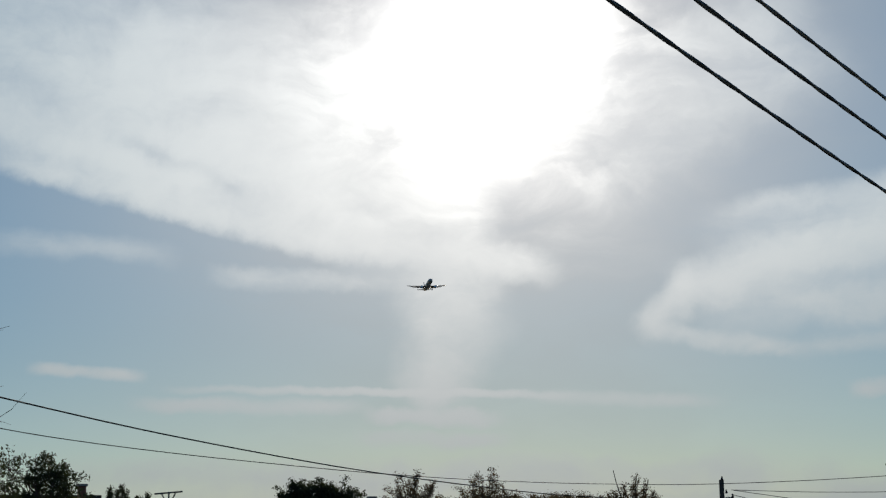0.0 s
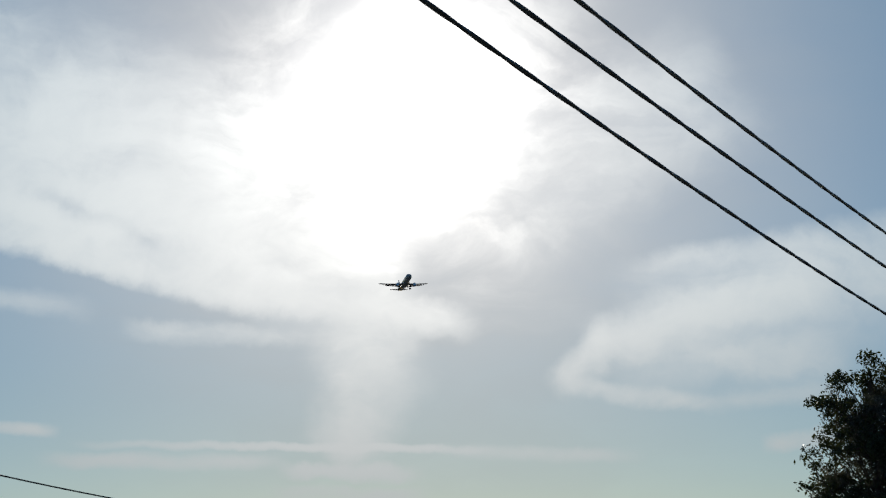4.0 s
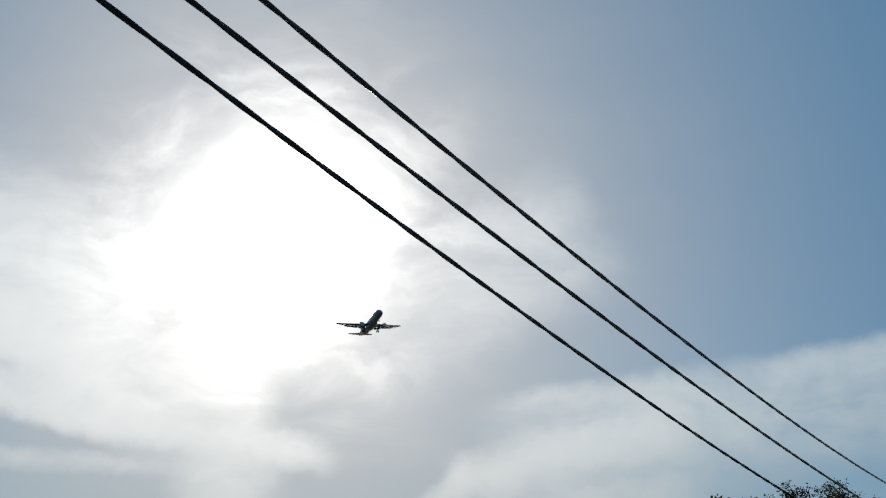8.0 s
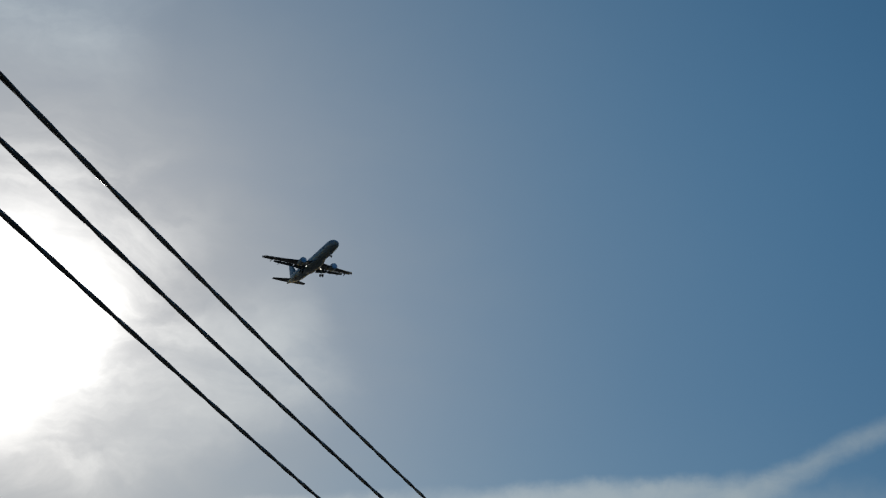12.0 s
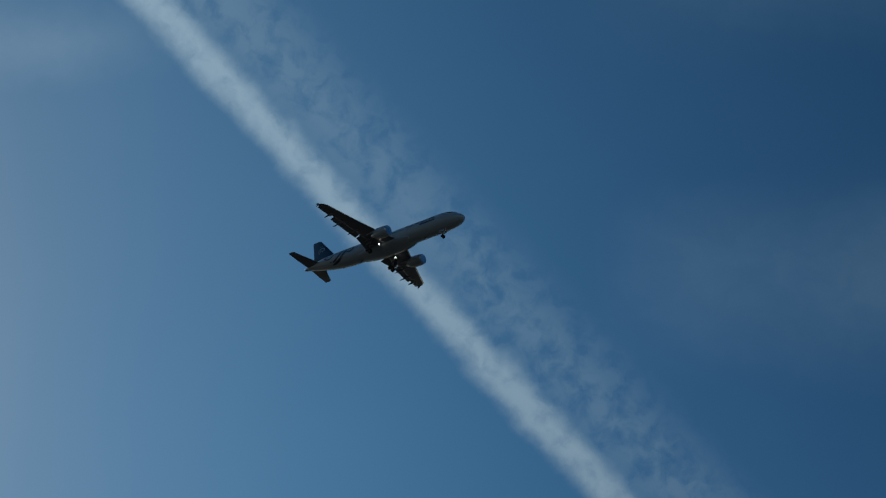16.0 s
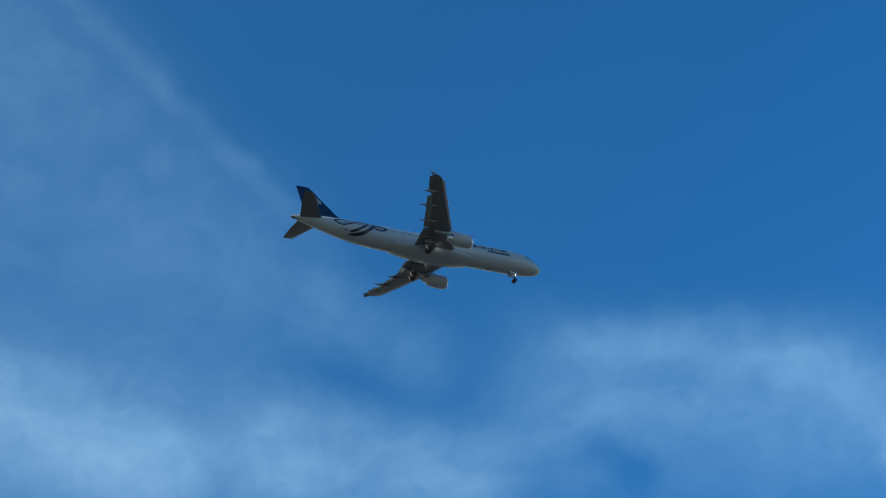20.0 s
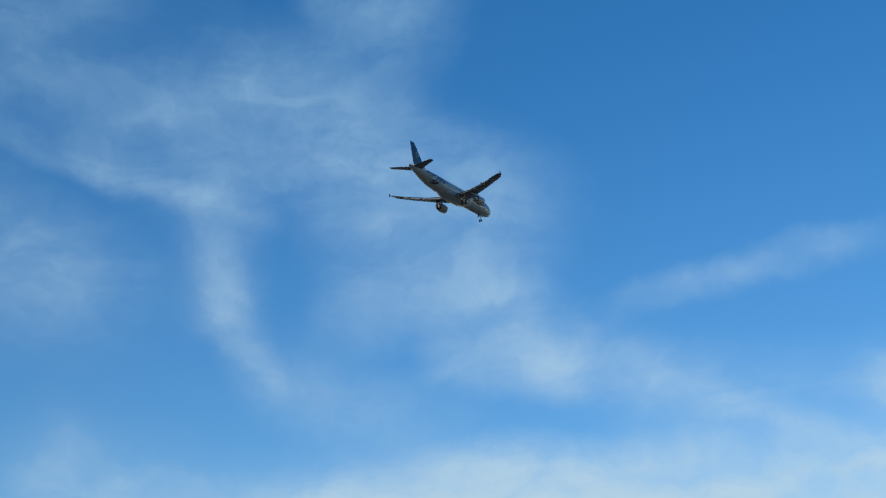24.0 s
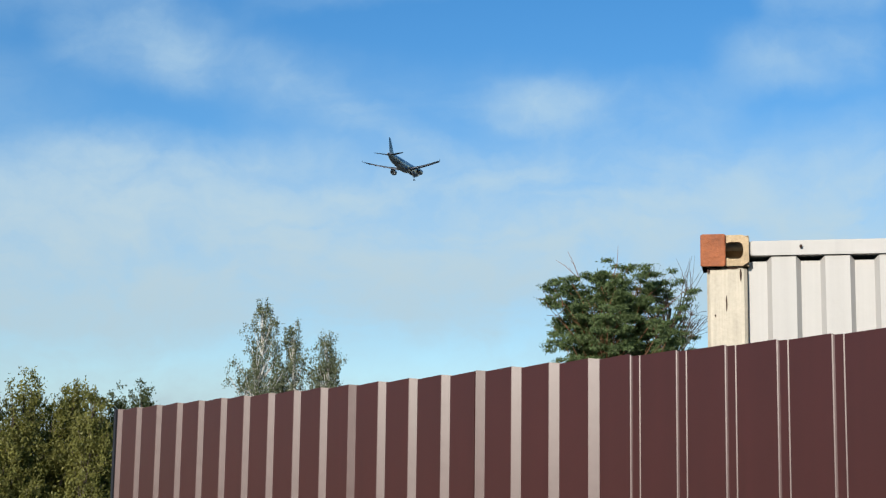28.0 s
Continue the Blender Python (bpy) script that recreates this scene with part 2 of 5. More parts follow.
# brighter round the veil's rim, deepest at a right angle to the sun
rim = wm("EXPONENT", wm("MULTIPLY", wm("POWER", wm("DIVIDE", wm("SUBTRACT", off_sun, 0.46), 0.24), 2.0), -1.0))
rim = wm("MULTIPLY", rim, wramp(wv("DOT_PRODUCT", way, (0, 0, 1)), 0.25, 0.48, 0.0, 0.5))
deepest = wm("EXPONENT", wm("MULTIPLY", wm("POWER", wm("DIVIDE", wm("SUBTRACT", off_sun, 1.02), 0.38), 2.0), -1.0))
swell = wm("SUBTRACT", 1.0, wm("MULTIPLY", deepest, 0.27))
for i, (whole, less, brim) in enumerate(SKY_DIM):
    wt.links.new(wm("SUBTRACT", wm("MULTIPLY", wm("ADD", wm("MULTIPLY", rim, brim), swell), whole), wm("MULTIPLY", about_sun, less)), thinned.inputs[i])
wt.links.new(thinned.outputs[0], sky_light.inputs["B"])
lumpy = wm("DIVIDE", wm("MULTIPLY", off_sun, wramp(soft_noise, 0.25, 0.75, 1.25, 0.8)), GLOW_R)
core = wm("MULTIPLY", wm("EXPONENT", wm("MULTIPLY", wm("POWER", lumpy, 2.0), -1.0)), GLOW_A)
skirt = wm("MULTIPLY", wm("EXPONENT", wm("DIVIDE", off_sun, -GLOW_R2)), GLOW_B)
wide = wm("MULTIPLY", wm("EXPONENT", wm("DIVIDE", off_sun, -WIDE_R)), WIDE_A)
glow = wm("ADD", core, skirt)
cloud_light = wt.nodes.new("ShaderNodeCombineColor")
near_sun = wm("MULTIPLY", wm("EXPONENT", wm("DIVIDE", off_sun, -0.45)), CLOUD_SUN)
height = wv("DOT_PRODUCT", way, (0, 0, 1))
dim = wm("ADD", wm("MULTIPLY", wm("EXPONENT", wm("MULTIPLY", wm("POWER", wm("DIVIDE", off_sun, 0.45), 2.0), -1.0)), 0.3), 0.38)
sink = wm("SUBTRACT", 1.0, wm("MULTIPLY", dim, wramp(height, 0.02, 0.26, 1.0, 0.0)))
wide = wm("MULTIPLY", wide, sink)
cloud_sink = wm("SUBTRACT", 1.0, wm("MULTIPLY", wm("SUBTRACT", 1.0, sink), 0.55))
for i, (low, high, sunny) in enumerate(((0.78, 0.5, 1.13), (1.0, 1.0, 1.0), (1.11, 1.36, 0.93))):
    far = wramp(height, 0.12, 0.7, low * CLOUD_FAR, high * CLOUD_FAR)
    wt.links.new(wm("MULTIPLY", wm("ADD", wm("MULTIPLY", near_sun, sunny), far), cloud_sink), cloud_light.inputs[i])
# thin grey veil over the quarter of the sky round the sun
haze = wm("MULTIPLY", wm("EXPONENT", wm("MULTIPLY", wm("POWER", wm("DIVIDE", off_sun, HAZE_R), 2.0), -1.0)), HAZE)
haze = wm("MULTIPLY", haze, wramp(soft_noise, 0.3, 0.7, 0.8, 1.1), True)
haze_light = wt.nodes.new("ShaderNodeMix")
haze_light.data_type, haze_light.blend_type = "RGBA", "MULTIPLY"
haze_light.inputs["Factor"].default_value = 1.0
wt.links.new(cloud_light.outputs[0], haze_light.inputs["A"])
haze_light.inputs["B"].default_value = HAZE_TINT
hazy = wt.nodes.new("ShaderNodeMix")
hazy.data_type = "RGBA"
wt.links.new(haze, hazy.inputs["Factor"])
wt.links.new(sky_light.outputs["Result"], hazy.inputs["A"])
wt.links.new(haze_light.outputs["Result"], hazy.inputs["B"])
blend = wt.nodes.new("ShaderNodeMix")
blend.data_type = "RGBA"
wt.links.new(cover, blend.inputs["Factor"])
wt.links.new(hazy.outputs["Result"], blend.inputs["A"])
wt.links.new(cloud_light.outputs[0], blend.inputs["B"])
shine = wt.nodes.new("ShaderNodeCombineColor")
close = wm("EXPONENT", wm("MULTIPLY", wm("POWER", wm("DIVIDE", off_sun, 0.33), 2.0), -1.0))
for i, (k, q, w) in enumerate(((1.0, 0.47, 0.57), (0.98, 0.95, 0.0), (0.93, 1.08, -0.22))):
    wt.links.new(wm("ADD", wm("MULTIPLY", glow, k), wm("MULTIPLY", wide, wm("ADD", wm("MULTIPLY", close, w), q))), shine.inputs[i])
both = wt.nodes.new("ShaderNodeMix")
both.data_type, both.blend_type = "RGBA", "ADD"
both.inputs["Factor"].default_value = 1.0
wt.links.new(blend.outputs["Result"], both.inputs["A"])
wt.links.new(shine.outputs[0], both.inputs["B"])
backing = wt.nodes.new("ShaderNodeBackground")
backing.inputs["Strength"].default_value = 1.0
wt.links.new(both.outputs["Result"], backing.inputs["Color"])
wt.links.new(backing.outputs[0], wt.nodes.new("ShaderNodeOutputWorld").inputs["Surface"])

sun = new("sun", bpy.data.lights.new("sun", "SUN"))
sun.data.energy, sun.data.angle, sun.data.color = 4.4, radians(0.53), (1.0, 0.93, 0.82)
sun.matrix_world = look(SUNWARD * 300, (0, 0, 0))

# ---- materials ----


def material(name, colour, rough=0.6, metal=0.0, vary=0.12, scale=4.0, bump=0.0, bump_scale=60.0, streaks=0.0, island=0.0, spec=0.5, coat=0.0):
    m = bpy.data.materials.new(name)
    m.use_nodes = True
    t = m.node_tree
    b = t.nodes["Principled BSDF"]
    b.inputs["Roughness"].default_value, b.inputs["Metallic"].default_value = rough, metal
    b.inputs["Specular IOR Level"].default_value = spec
    b.inputs["Coat Weight"].default_value = coat
    co = t.nodes.new("ShaderNodeTexCoord").outputs["Object"]

    def noise_of(s, detail, stretch=None):
        n = t.nodes.new("ShaderNodeTexNoise")
        n.inputs["Scale"].default_value, n.inputs["Detail"].default_value, n.inputs["Roughness"].default_value = s, detail, 0.6
        src = co
        if stretch:
            mp = t.nodes.new("ShaderNodeMapping")
            mp.inputs["Scale"].default_value = stretch
            t.links.new(co, mp.inputs["Vector"])
            src = mp.outputs[0]
        t.links.new(src, n.inputs["Vector"])
        return n.outputs["Fac"]

    def calc(op, a, x):
        n = t.nodes.new("ShaderNodeMath")
        n.operation = op
        for i, v in enumerate((a, x)):
            if isinstance(v, (int, float)):
                n.inputs[i].default_value = v
            else:
                t.links.new(v, n.inputs[i])
        return n.outputs[0]

    big, small = noise_of(scale, 4), noise_of(scale * 11, 5)
    f = calc("ADD", calc("MULTIPLY", calc("SUBTRACT", big, 0.5), vary * 2), calc("MULTIPLY", calc("SUBTRACT", small, 0.5), vary * 1.2))
    if streaks:
        f = calc("ADD", f, calc("MULTIPLY", calc("SUBTRACT", noise_of(scale, 3, (14, 14, 0.4)), 0.5), streaks * 2))
    if island:
        g = t.nodes.new("ShaderNodeNewGeometry")
        f = calc("ADD", f, calc("MULTIPLY", calc("SUBTRACT", g.outputs["Random Per Island"], 0.5), island * 2))
    k = calc("MAXIMUM", calc("ADD", f, 1.0), 0.15)
    mix = t.nodes.new("ShaderNodeVectorMath")
    mix.operation = "SCALE"
    mix.inputs[0].default_value = colour
    t.links.new(k, mix.inputs[3])
    t.links.new(mix.outputs["Vector"], b.inputs["Base Color"])
    t.links.new(calc("ADD", calc("MULTIPLY", calc("SUBTRACT", small, 0.5), 0.12), rough), b.inputs["Roughness"])
    if bump:
        n = t.nodes.new("ShaderNodeBump")
        n.inputs["Strength"].default_value = bump
        n.inputs["Distance"].default_value = 0.01
        t.links.new(noise_of(bump_scale, 4), n.inputs["Height"])
        t.links.new(n.outputs[0], b.inputs["Normal"])
    return m


def glowing(name, colour, strength):
    m = material(name, colour, 0.3)
    b = m.node_tree.nodes["Principled BSDF"]
    b.inputs["Emission Color"].default_value, b.inputs["Emission Strength"].default_value = (*colour, 1), strength
    return m


def leafy(name, colour, island=0.35):
    m = material(name, colour, 0.55, vary=0.2, scale=0.8, island=island, spec=0.3)
    t = m.node_tree
    b = t.nodes["Principled BSDF"]
    thin = t.nodes.new("ShaderNodeBsdfTranslucent")
    thin.inputs["Color"].default_value = (colour[0] * 1.5, colour[1] * 1.5, colour[2] * 0.8, 1)
    mx = t.nodes.new("ShaderNodeMixShader")
    mx.inputs[0].default_value = 0.25
    t.links.new(b.outputs[0], mx.inputs[1])
    t.links.new(thin.outputs[0], mx.inputs[2])
    t.links.new(mx.outputs[0], t.nodes["Material Output"].inputs["Surface"])
    return m


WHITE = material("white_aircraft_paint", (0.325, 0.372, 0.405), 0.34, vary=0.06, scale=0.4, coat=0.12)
GREY = material("grey_wing_paint", (0.13, 0.14, 0.16), 0.4, vary=0.08, scale=0.5)
NAVY = material("navy_aircraft_paint", (0.006, 0.009, 0.032), 0.3, vary=0.08, scale=0.5, coat=0.3)
BARE = material("bare_aluminium", (0.6, 0.6, 0.62), 0.28, 1.0, vary=0.06, scale=1.0)
DARKMETAL = material("dark_gear_steel", (0.1, 0.1, 0.11), 0.45, 0.6, vary=0.15, scale=3)
TYRE = material("black_tyre_rubber", (0.018, 0.018, 0.02), 0.8, vary=0.15, scale=6)
PANE = material("dark_cabin_glass", (0.012, 0.014, 0.018), 0.08, vary=0.02)
LAMP = glowing("lit_landing_lamp", (1.0, 0.97, 0.9), 9.0)
CABLE = material("black_cable_sheath", (0.03, 0.034, 0.042), 0.4, vary=0.15, scale=3)
WIRE = material("weathered_wire", (0.03, 0.03, 0.032), 0.6, vary=0.15, scale=3)
TIMBER = material("grey_weathered_timber", (0.12, 0.1, 0.085), 0.85, vary=0.2, scale=2, bump=0.4, streaks=0.25)
CERAMIC = material("brown_glazed_ceramic", (0.08, 0.04, 0.03), 0.2)
STEEL = material("galvanised_steel", (0.35, 0.36, 0.37), 0.45, 0.8, vary=0.15, scale=5)
BROWN = material("brown_coated_sheet_steel", (0.047, 0.0095, 0.0075), 0.36, vary=0.14, scale=2.5, streaks=0.14, spec=0.72, bump=0.02, bump_scale=25)
BOX_WHITE = material("chalky_white_container_paint", (0.385, 0.37, 0.355), 0.55, vary=0.07, scale=2.2, bump=0.08, streaks=0.1)
RUST = material("flaking_orange_rust", (0.28, 0.085, 0.03), 0.75, vary=0.6, scale=9, bump=0.8, bump_scale=45)
RUSTY_CREAM = material("rust_eaten_cream_paint", (0.42, 0.31, 0.19), 0.8, vary=0.7, scale=16, bump=0.6, bump_scale=45)
RUSTDARK = material("dark_rust", (0.05, 0.028, 0.02), 0.9, vary=0.4, scale=14, bump=0.6)
CREAM = material("rust_stained_cream_paint", (0.44, 0.39, 0.31), 0.6, vary=0.3, scale=6, bump=0.2, streaks=0.3)
EDGE = material("dark_edge_paint", (0.012, 0.012, 0.017), 0.6)
ROOFING = material("dark_ribbed_roofing", (0.03, 0.028, 0.027), 0.9, vary=0.15, scale=1.5, bump=0.2)
BRICK = material("soot_stained_brick", (0.2, 0.09, 0.06), 0.85, vary=0.25, scale=6, bump=0.5)
PLASTER = material("grey_plaster", (0.4, 0.38, 0.34), 0.9, vary=0.12, scale=2, bump=0.3)
CONCRETE = material("rough_concrete", (0.3, 0.29, 0.27), 0.9, vary=0.15, scale=3, bump=0.4)
BARK = material("grey_brown_bark", (0.09, 0.07, 0.055), 0.9, vary=0.3, scale=5, bump=0.6, bump_scale=25)
PINE_BARK = material("orange_pine_bark", (0.22, 0.1, 0.05), 0.9, vary=0.3, scale=5, bump=0.6, bump_scale=25)
BIRCH_BARK = material("white_birch_bark", (0.55, 0.53, 0.5), 0.8, vary=0.3, scale=4, bump=0.3)
LEAF_DARK = leafy("dark_green_leaves", (0.05, 0.06, 0.03))
LEAF_SHADE = leafy("grey_green_shaded_leaves", (0.1, 0.1, 0.085))
# deep green, with the shade at the row's right end put into the colour
LEAF_SHADOWED = leafy("shadow_darkened_green_leaves", (0.06, 0.075, 0.03))
LEAF_MID = leafy("olive_leaves", (0.15, 0.148, 0.04))
LEAF_BIRCH = leafy("grey_green_birch_leaves", (0.12, 0.135, 0.08))
LEAF_AUTUMN = leafy("brownish_autumn_leaves", (0.14, 0.1, 0.07))
NEEDLE = leafy("pine_needles", (0.1, 0.14, 0.055))
SOIL = material("dry_grass_and_soil", (0.034, 0.039, 0.036), 0.95, vary=0.35, scale=0.6, bump=0.8, bump_scale=12)

# ---- helpers for meshes ----


def mesh_of(name, verts, faces, smooth=True, sharp=None):
    me = bpy.data.meshes.new(name)
    if isinstance(verts, np.ndarray):
        # four-cornered faces in plain arrays
        me.vertices.add(len(verts))
        me.vertices.foreach_set("co", verts.astype(np.float32).ravel())
        me.loops.add(faces.size)
        me.loops.foreach_set("vertex_index", faces.astype(np.int32).ravel())
        me.polygons.add(len(faces))
        me.polygons.foreach_set("loop_start", np.arange(0, faces.size, 4, dtype=np.int32))
        me.update(calc_edges=True)
        return me
    me.from_pydata([tuple(v) for v in verts], [], faces)
    if smooth:
        me.shade_smooth()
        if sharp:
            me.set_sharp_from_angle(angle=radians(sharp))
    me.update()
    return me


def joined(*shapes):
    """One (verts, faces) out of several."""
    vs, fs = [], []
    for v, f in shapes:
        k = len(vs)
        vs += [tuple(p) for p in v]
        fs += [tuple(i + k for i in q) for q in f]
    return vs, fs


def part(name, shape, mat, parent, label="", smooth=True, sharp=35):
    me = shape if isinstance(shape, bpy.types.Mesh) else mesh_of(name, shape[0], shape[1], smooth, sharp)
    if not me.materials:
        me.materials.append(mat)
    ob = new(name, me)
    ob.parent = parent
    return tagged(ob, label) if label else ob


def thing(name, label, category, at=None, group="", kind=""):
    ob = new(name)
    ob.matrix_basis = at or Matrix()
    return tagged(ob, label, category, group, kind)


def moved(shape, m):
    return [tuple(m @ Vector(v)) for v in shape[0]], shape[1]


def loft(rings, caps=True, closed=True):
    n = len(rings[0])
    vs = [p for r in rings for p in r]
    fs = []
    for i in range(len(rings) - 1):
        for j in range(n if closed else n - 1):
            a, b = i * n + j, i * n + (j + 1) % n
            fs.append((a, b, b + n, a + n))
    if caps and closed:
        fs.append(tuple(range(n - 1, -1, -1)))
        fs.append(tuple(range(len(vs) - n, len(vs))))
    return vs, fs


def box(sx, sy, sz, at=(0, 0, 0), bevel=0.0):
    """A box with its edges cut off by bevel."""
    x, y, z = sx / 2, sy / 2, sz / 2
    c = min(bevel, x * 0.9, y * 0.9)
    if c <= 0:
        ring = [(-x, -y), (x, -y), (x, y), (-x, y)]
    else:
        ring = [(-x + c, -y), (x - c, -y), (x, -y + c), (x, y - c), (x - c, y), (-x + c, y), (-x, y - c), (-x, -y + c)]
    d = min(bevel, z * 0.9)
    levels = [(-z, 1 - d / max(x, y)), (-z + d, 1), (z - d, 1), (z, 1 - d / max(x, y))] if d > 0 else [(-z, 1), (z, 1)]
    return loft([[(at[0] + px * k, at[1] + py * k, at[2] + h) for px, py in ring] for h, k in levels])


def tube(path, radii, n=8, caps=True):
    """A round tube along points; radii one or a list."""
    pts = [Vector(p) for p in path]
    if isinstance(radii, (int, float)):
        radii = [radii] * len(pts)
    rings = []
    side = None
    for i, p in enumerate(pts):
        d = (pts[min(i + 1, len(pts) - 1)] - pts[max(i - 1, 0)]).normalized()
        if side is None:
            side = d.orthogonal().normalized()
        side = (side - d * side.dot(d)).normalized()
        up = d.cross(side)
        rings.append([p + (side * math.cos(a) + up * math.sin(a)) * radii[i] for a in (2 * math.pi * k / n for k in range(n))])
    return loft(rings, caps)


def lathe(profile, n=24, axis="x"):
    """Turns (along, radius) pairs round an axis."""
    rings = []
    for s, r in profile:
        ring = []
        for k in range(n):
            a = 2 * math.pi * k / n
            c, d = r * math.cos(a), r * math.sin(a)
            ring.append({"x": (s, c, d), "y": (d, s, c), "z": (c, d, s)}[axis])
        rings.append(ring)
    return loft(rings)


# ---- ground ----


def build_ground():
    vs, fs, n = [], [], 60
    rings = [0, 3, 8, 16, 30, 55, 90, 150, 300, 700, 1600, 4500]
    for r in rings:
        for k in range(n):
            a = 2 * math.pi * k / n
            x, y = r * math.cos(a), r * math.sin(a)
            z = 0.05 * noise.noise(Vector((x * 0.15, y * 0.15, 0))) if 0 < r < 200 else 0.0
            vs.append((x, y, z - 0.06))
    for i in range(len(rings) - 1):
        for k in range(n):
            a, b = i * n + k, i * n + (k + 1) % n
            fs.append((a, a + n, b + n, b))
    g = new("ground", mesh_of("ground", vs, fs))
    g.data.materials.append(SOIL)
    tagged(g, "dry grassy ground of a village edge", "ground", kind="structure")


build_ground()

# ---- the airliner ----
NOSE = 22.0  # the root lies this far behind the nose, on the fuselage axis
FUSE = [(0.0, 0.03, -0.5, -0.56), (0.12, 0.36, -0.18, -0.88), (0.4, 0.68, 0.14, -1.16), (0.9, 1.02, 0.5, -1.45), (1.6, 1.35, 0.9, -1.68), (2.2, 1.53, 1.3, -1.8),
        (2.9, 1.69, 1.62, -1.9), (3.8, 1.84, 1.88, -1.98), (5.2, 1.95, 2.04, -2.05), (7.0, 1.975, 2.07, -2.07), (12, 1.975, 2.07, -2.07), (18, 1.975, 2.07, -2.07),
        (24, 1.975, 2.07, -2.07), (28.5, 1.975, 2.07, -2.06), (31, 1.96, 2.07, -1.94), (33.5, 1.88, 2.07, -1.66), (36, 1.7, 2.05, -1.22), (38.5, 1.4, 2.0, -0.62),
        (41, 0.98, 1.86, 0.05), (42.8, 0.62, 1.66, 0.52), (43.9, 0.36, 1.42, 0.8), (44.4, 0.22, 1.26, 0.92), (44.5, 0.14, 1.2, 0.98)]


def fuse_at(s, a):
    """The fuselage's skin at station s; a: angle from the top, degrees, positive to port."""
    st = [f[0] for f in FUSE]
    w, top, low = (float(np.interp(s, st, [f[i] for f in FUSE])) for i in (1, 2, 3))
    mid = (top + low) / 2
    r = (top - low) / 2
    return Vector((NOSE - s, w * math.sin(radians(a)), mid + r * math.cos(radians(a))))


def skin(s, a, lift):
    p = fuse_at(s, a)
    st = [f[0] for f in FUSE]
    top, low = (float(np.interp(s, st, [f[i] for f in FUSE])) for i in (2, 3))
    out = Vector((0, p.y, p.z - (top + low) / 2)).normalized()
    return p + out * lift


def ribbon(points, widths, lift=0.02, steps=10):
    """A painted band on the fuselage: (station, angle) points smoothed, widths in metres, both sides of the line."""
    pts = []
    n = len(points)
    for i in range(n - 1):
        p0, p1, p2, p3 = (np.array(points[min(max(i + k, 0), n - 1)], float) for k in (-1, 0, 1, 2))
        for k in range(steps):
            u = k / steps
            pts.append((0.5 * ((2 * p1) + (p2 - p0) * u + (2 * p0 - 5 * p1 + 4 * p2 - p3) * u * u + (3 * p1 - p0 - 3 * p2 + p3) * u ** 3),
                        widths[i] * (1 - u) + widths[i + 1] * u))
    pts.append((np.array(points[-1], float), widths[-1]))
    vs, fs = [], []
    metre = math.pi * 2.0 / 180
    for i, (p, w) in enumerate(pts):
        d = pts[min(i + 1, len(pts) - 1)][0] - pts[max(i - 1, 0)][0]
        d = np.array((d[0], d[1] * metre))
        d /= np.linalg.norm(d) + 1e-9
        nx, ny = -d[1] * w / 2, d[0] * w / 2 / metre
        for k in (-1, 0, 1):
            vs.append(skin(p[0] + nx * k, p[1] + ny * k, lift))
    for i in range(len(pts) - 1):
        for k in (0, 1):
            fs.append((3 * i + k, 3 * i + k + 1, 3 * i + k + 4, 3 * i + k + 3))
    return vs, fs


FOIL = [(1.0, 0.0), (0.8, 0.032), (0.55, 0.058), (0.3, 0.067), (0.12, 0.052), (0.03, 0.027), (0.0, 0.0), (0.03, -0.02), (0.12, -0.033), (0.3, -0.042), (0.55, -0.036), (0.8, -0.016)]


def aerofoil(le, chord, y, z, thick=1.0, droop=0.0):
    return [(NOSE - (le + u * chord), y, z + v * chord * thick - u * chord * droop) for u, v in FOIL]


def wing_z(y):
    k = (y - 1.9) / 15.15
    return -1.25 + 1.33 * k + 0.95 * k * k


def wing_le(y):
    return 16.75 + (y - 1.9) * 0.506


def wing_chord(y):
    return 6.1 + (3.95 - 6.1) * (y - 1.9) / 4.5 if y < 6.4 else 3.95 + (1.6 - 3.95) * (y - 6.4) / 10.6


def flipped(shape):
    return [(x, -y, z) for x, y, z in shape[0]], [tuple(reversed(f)) for f in shape[1]]


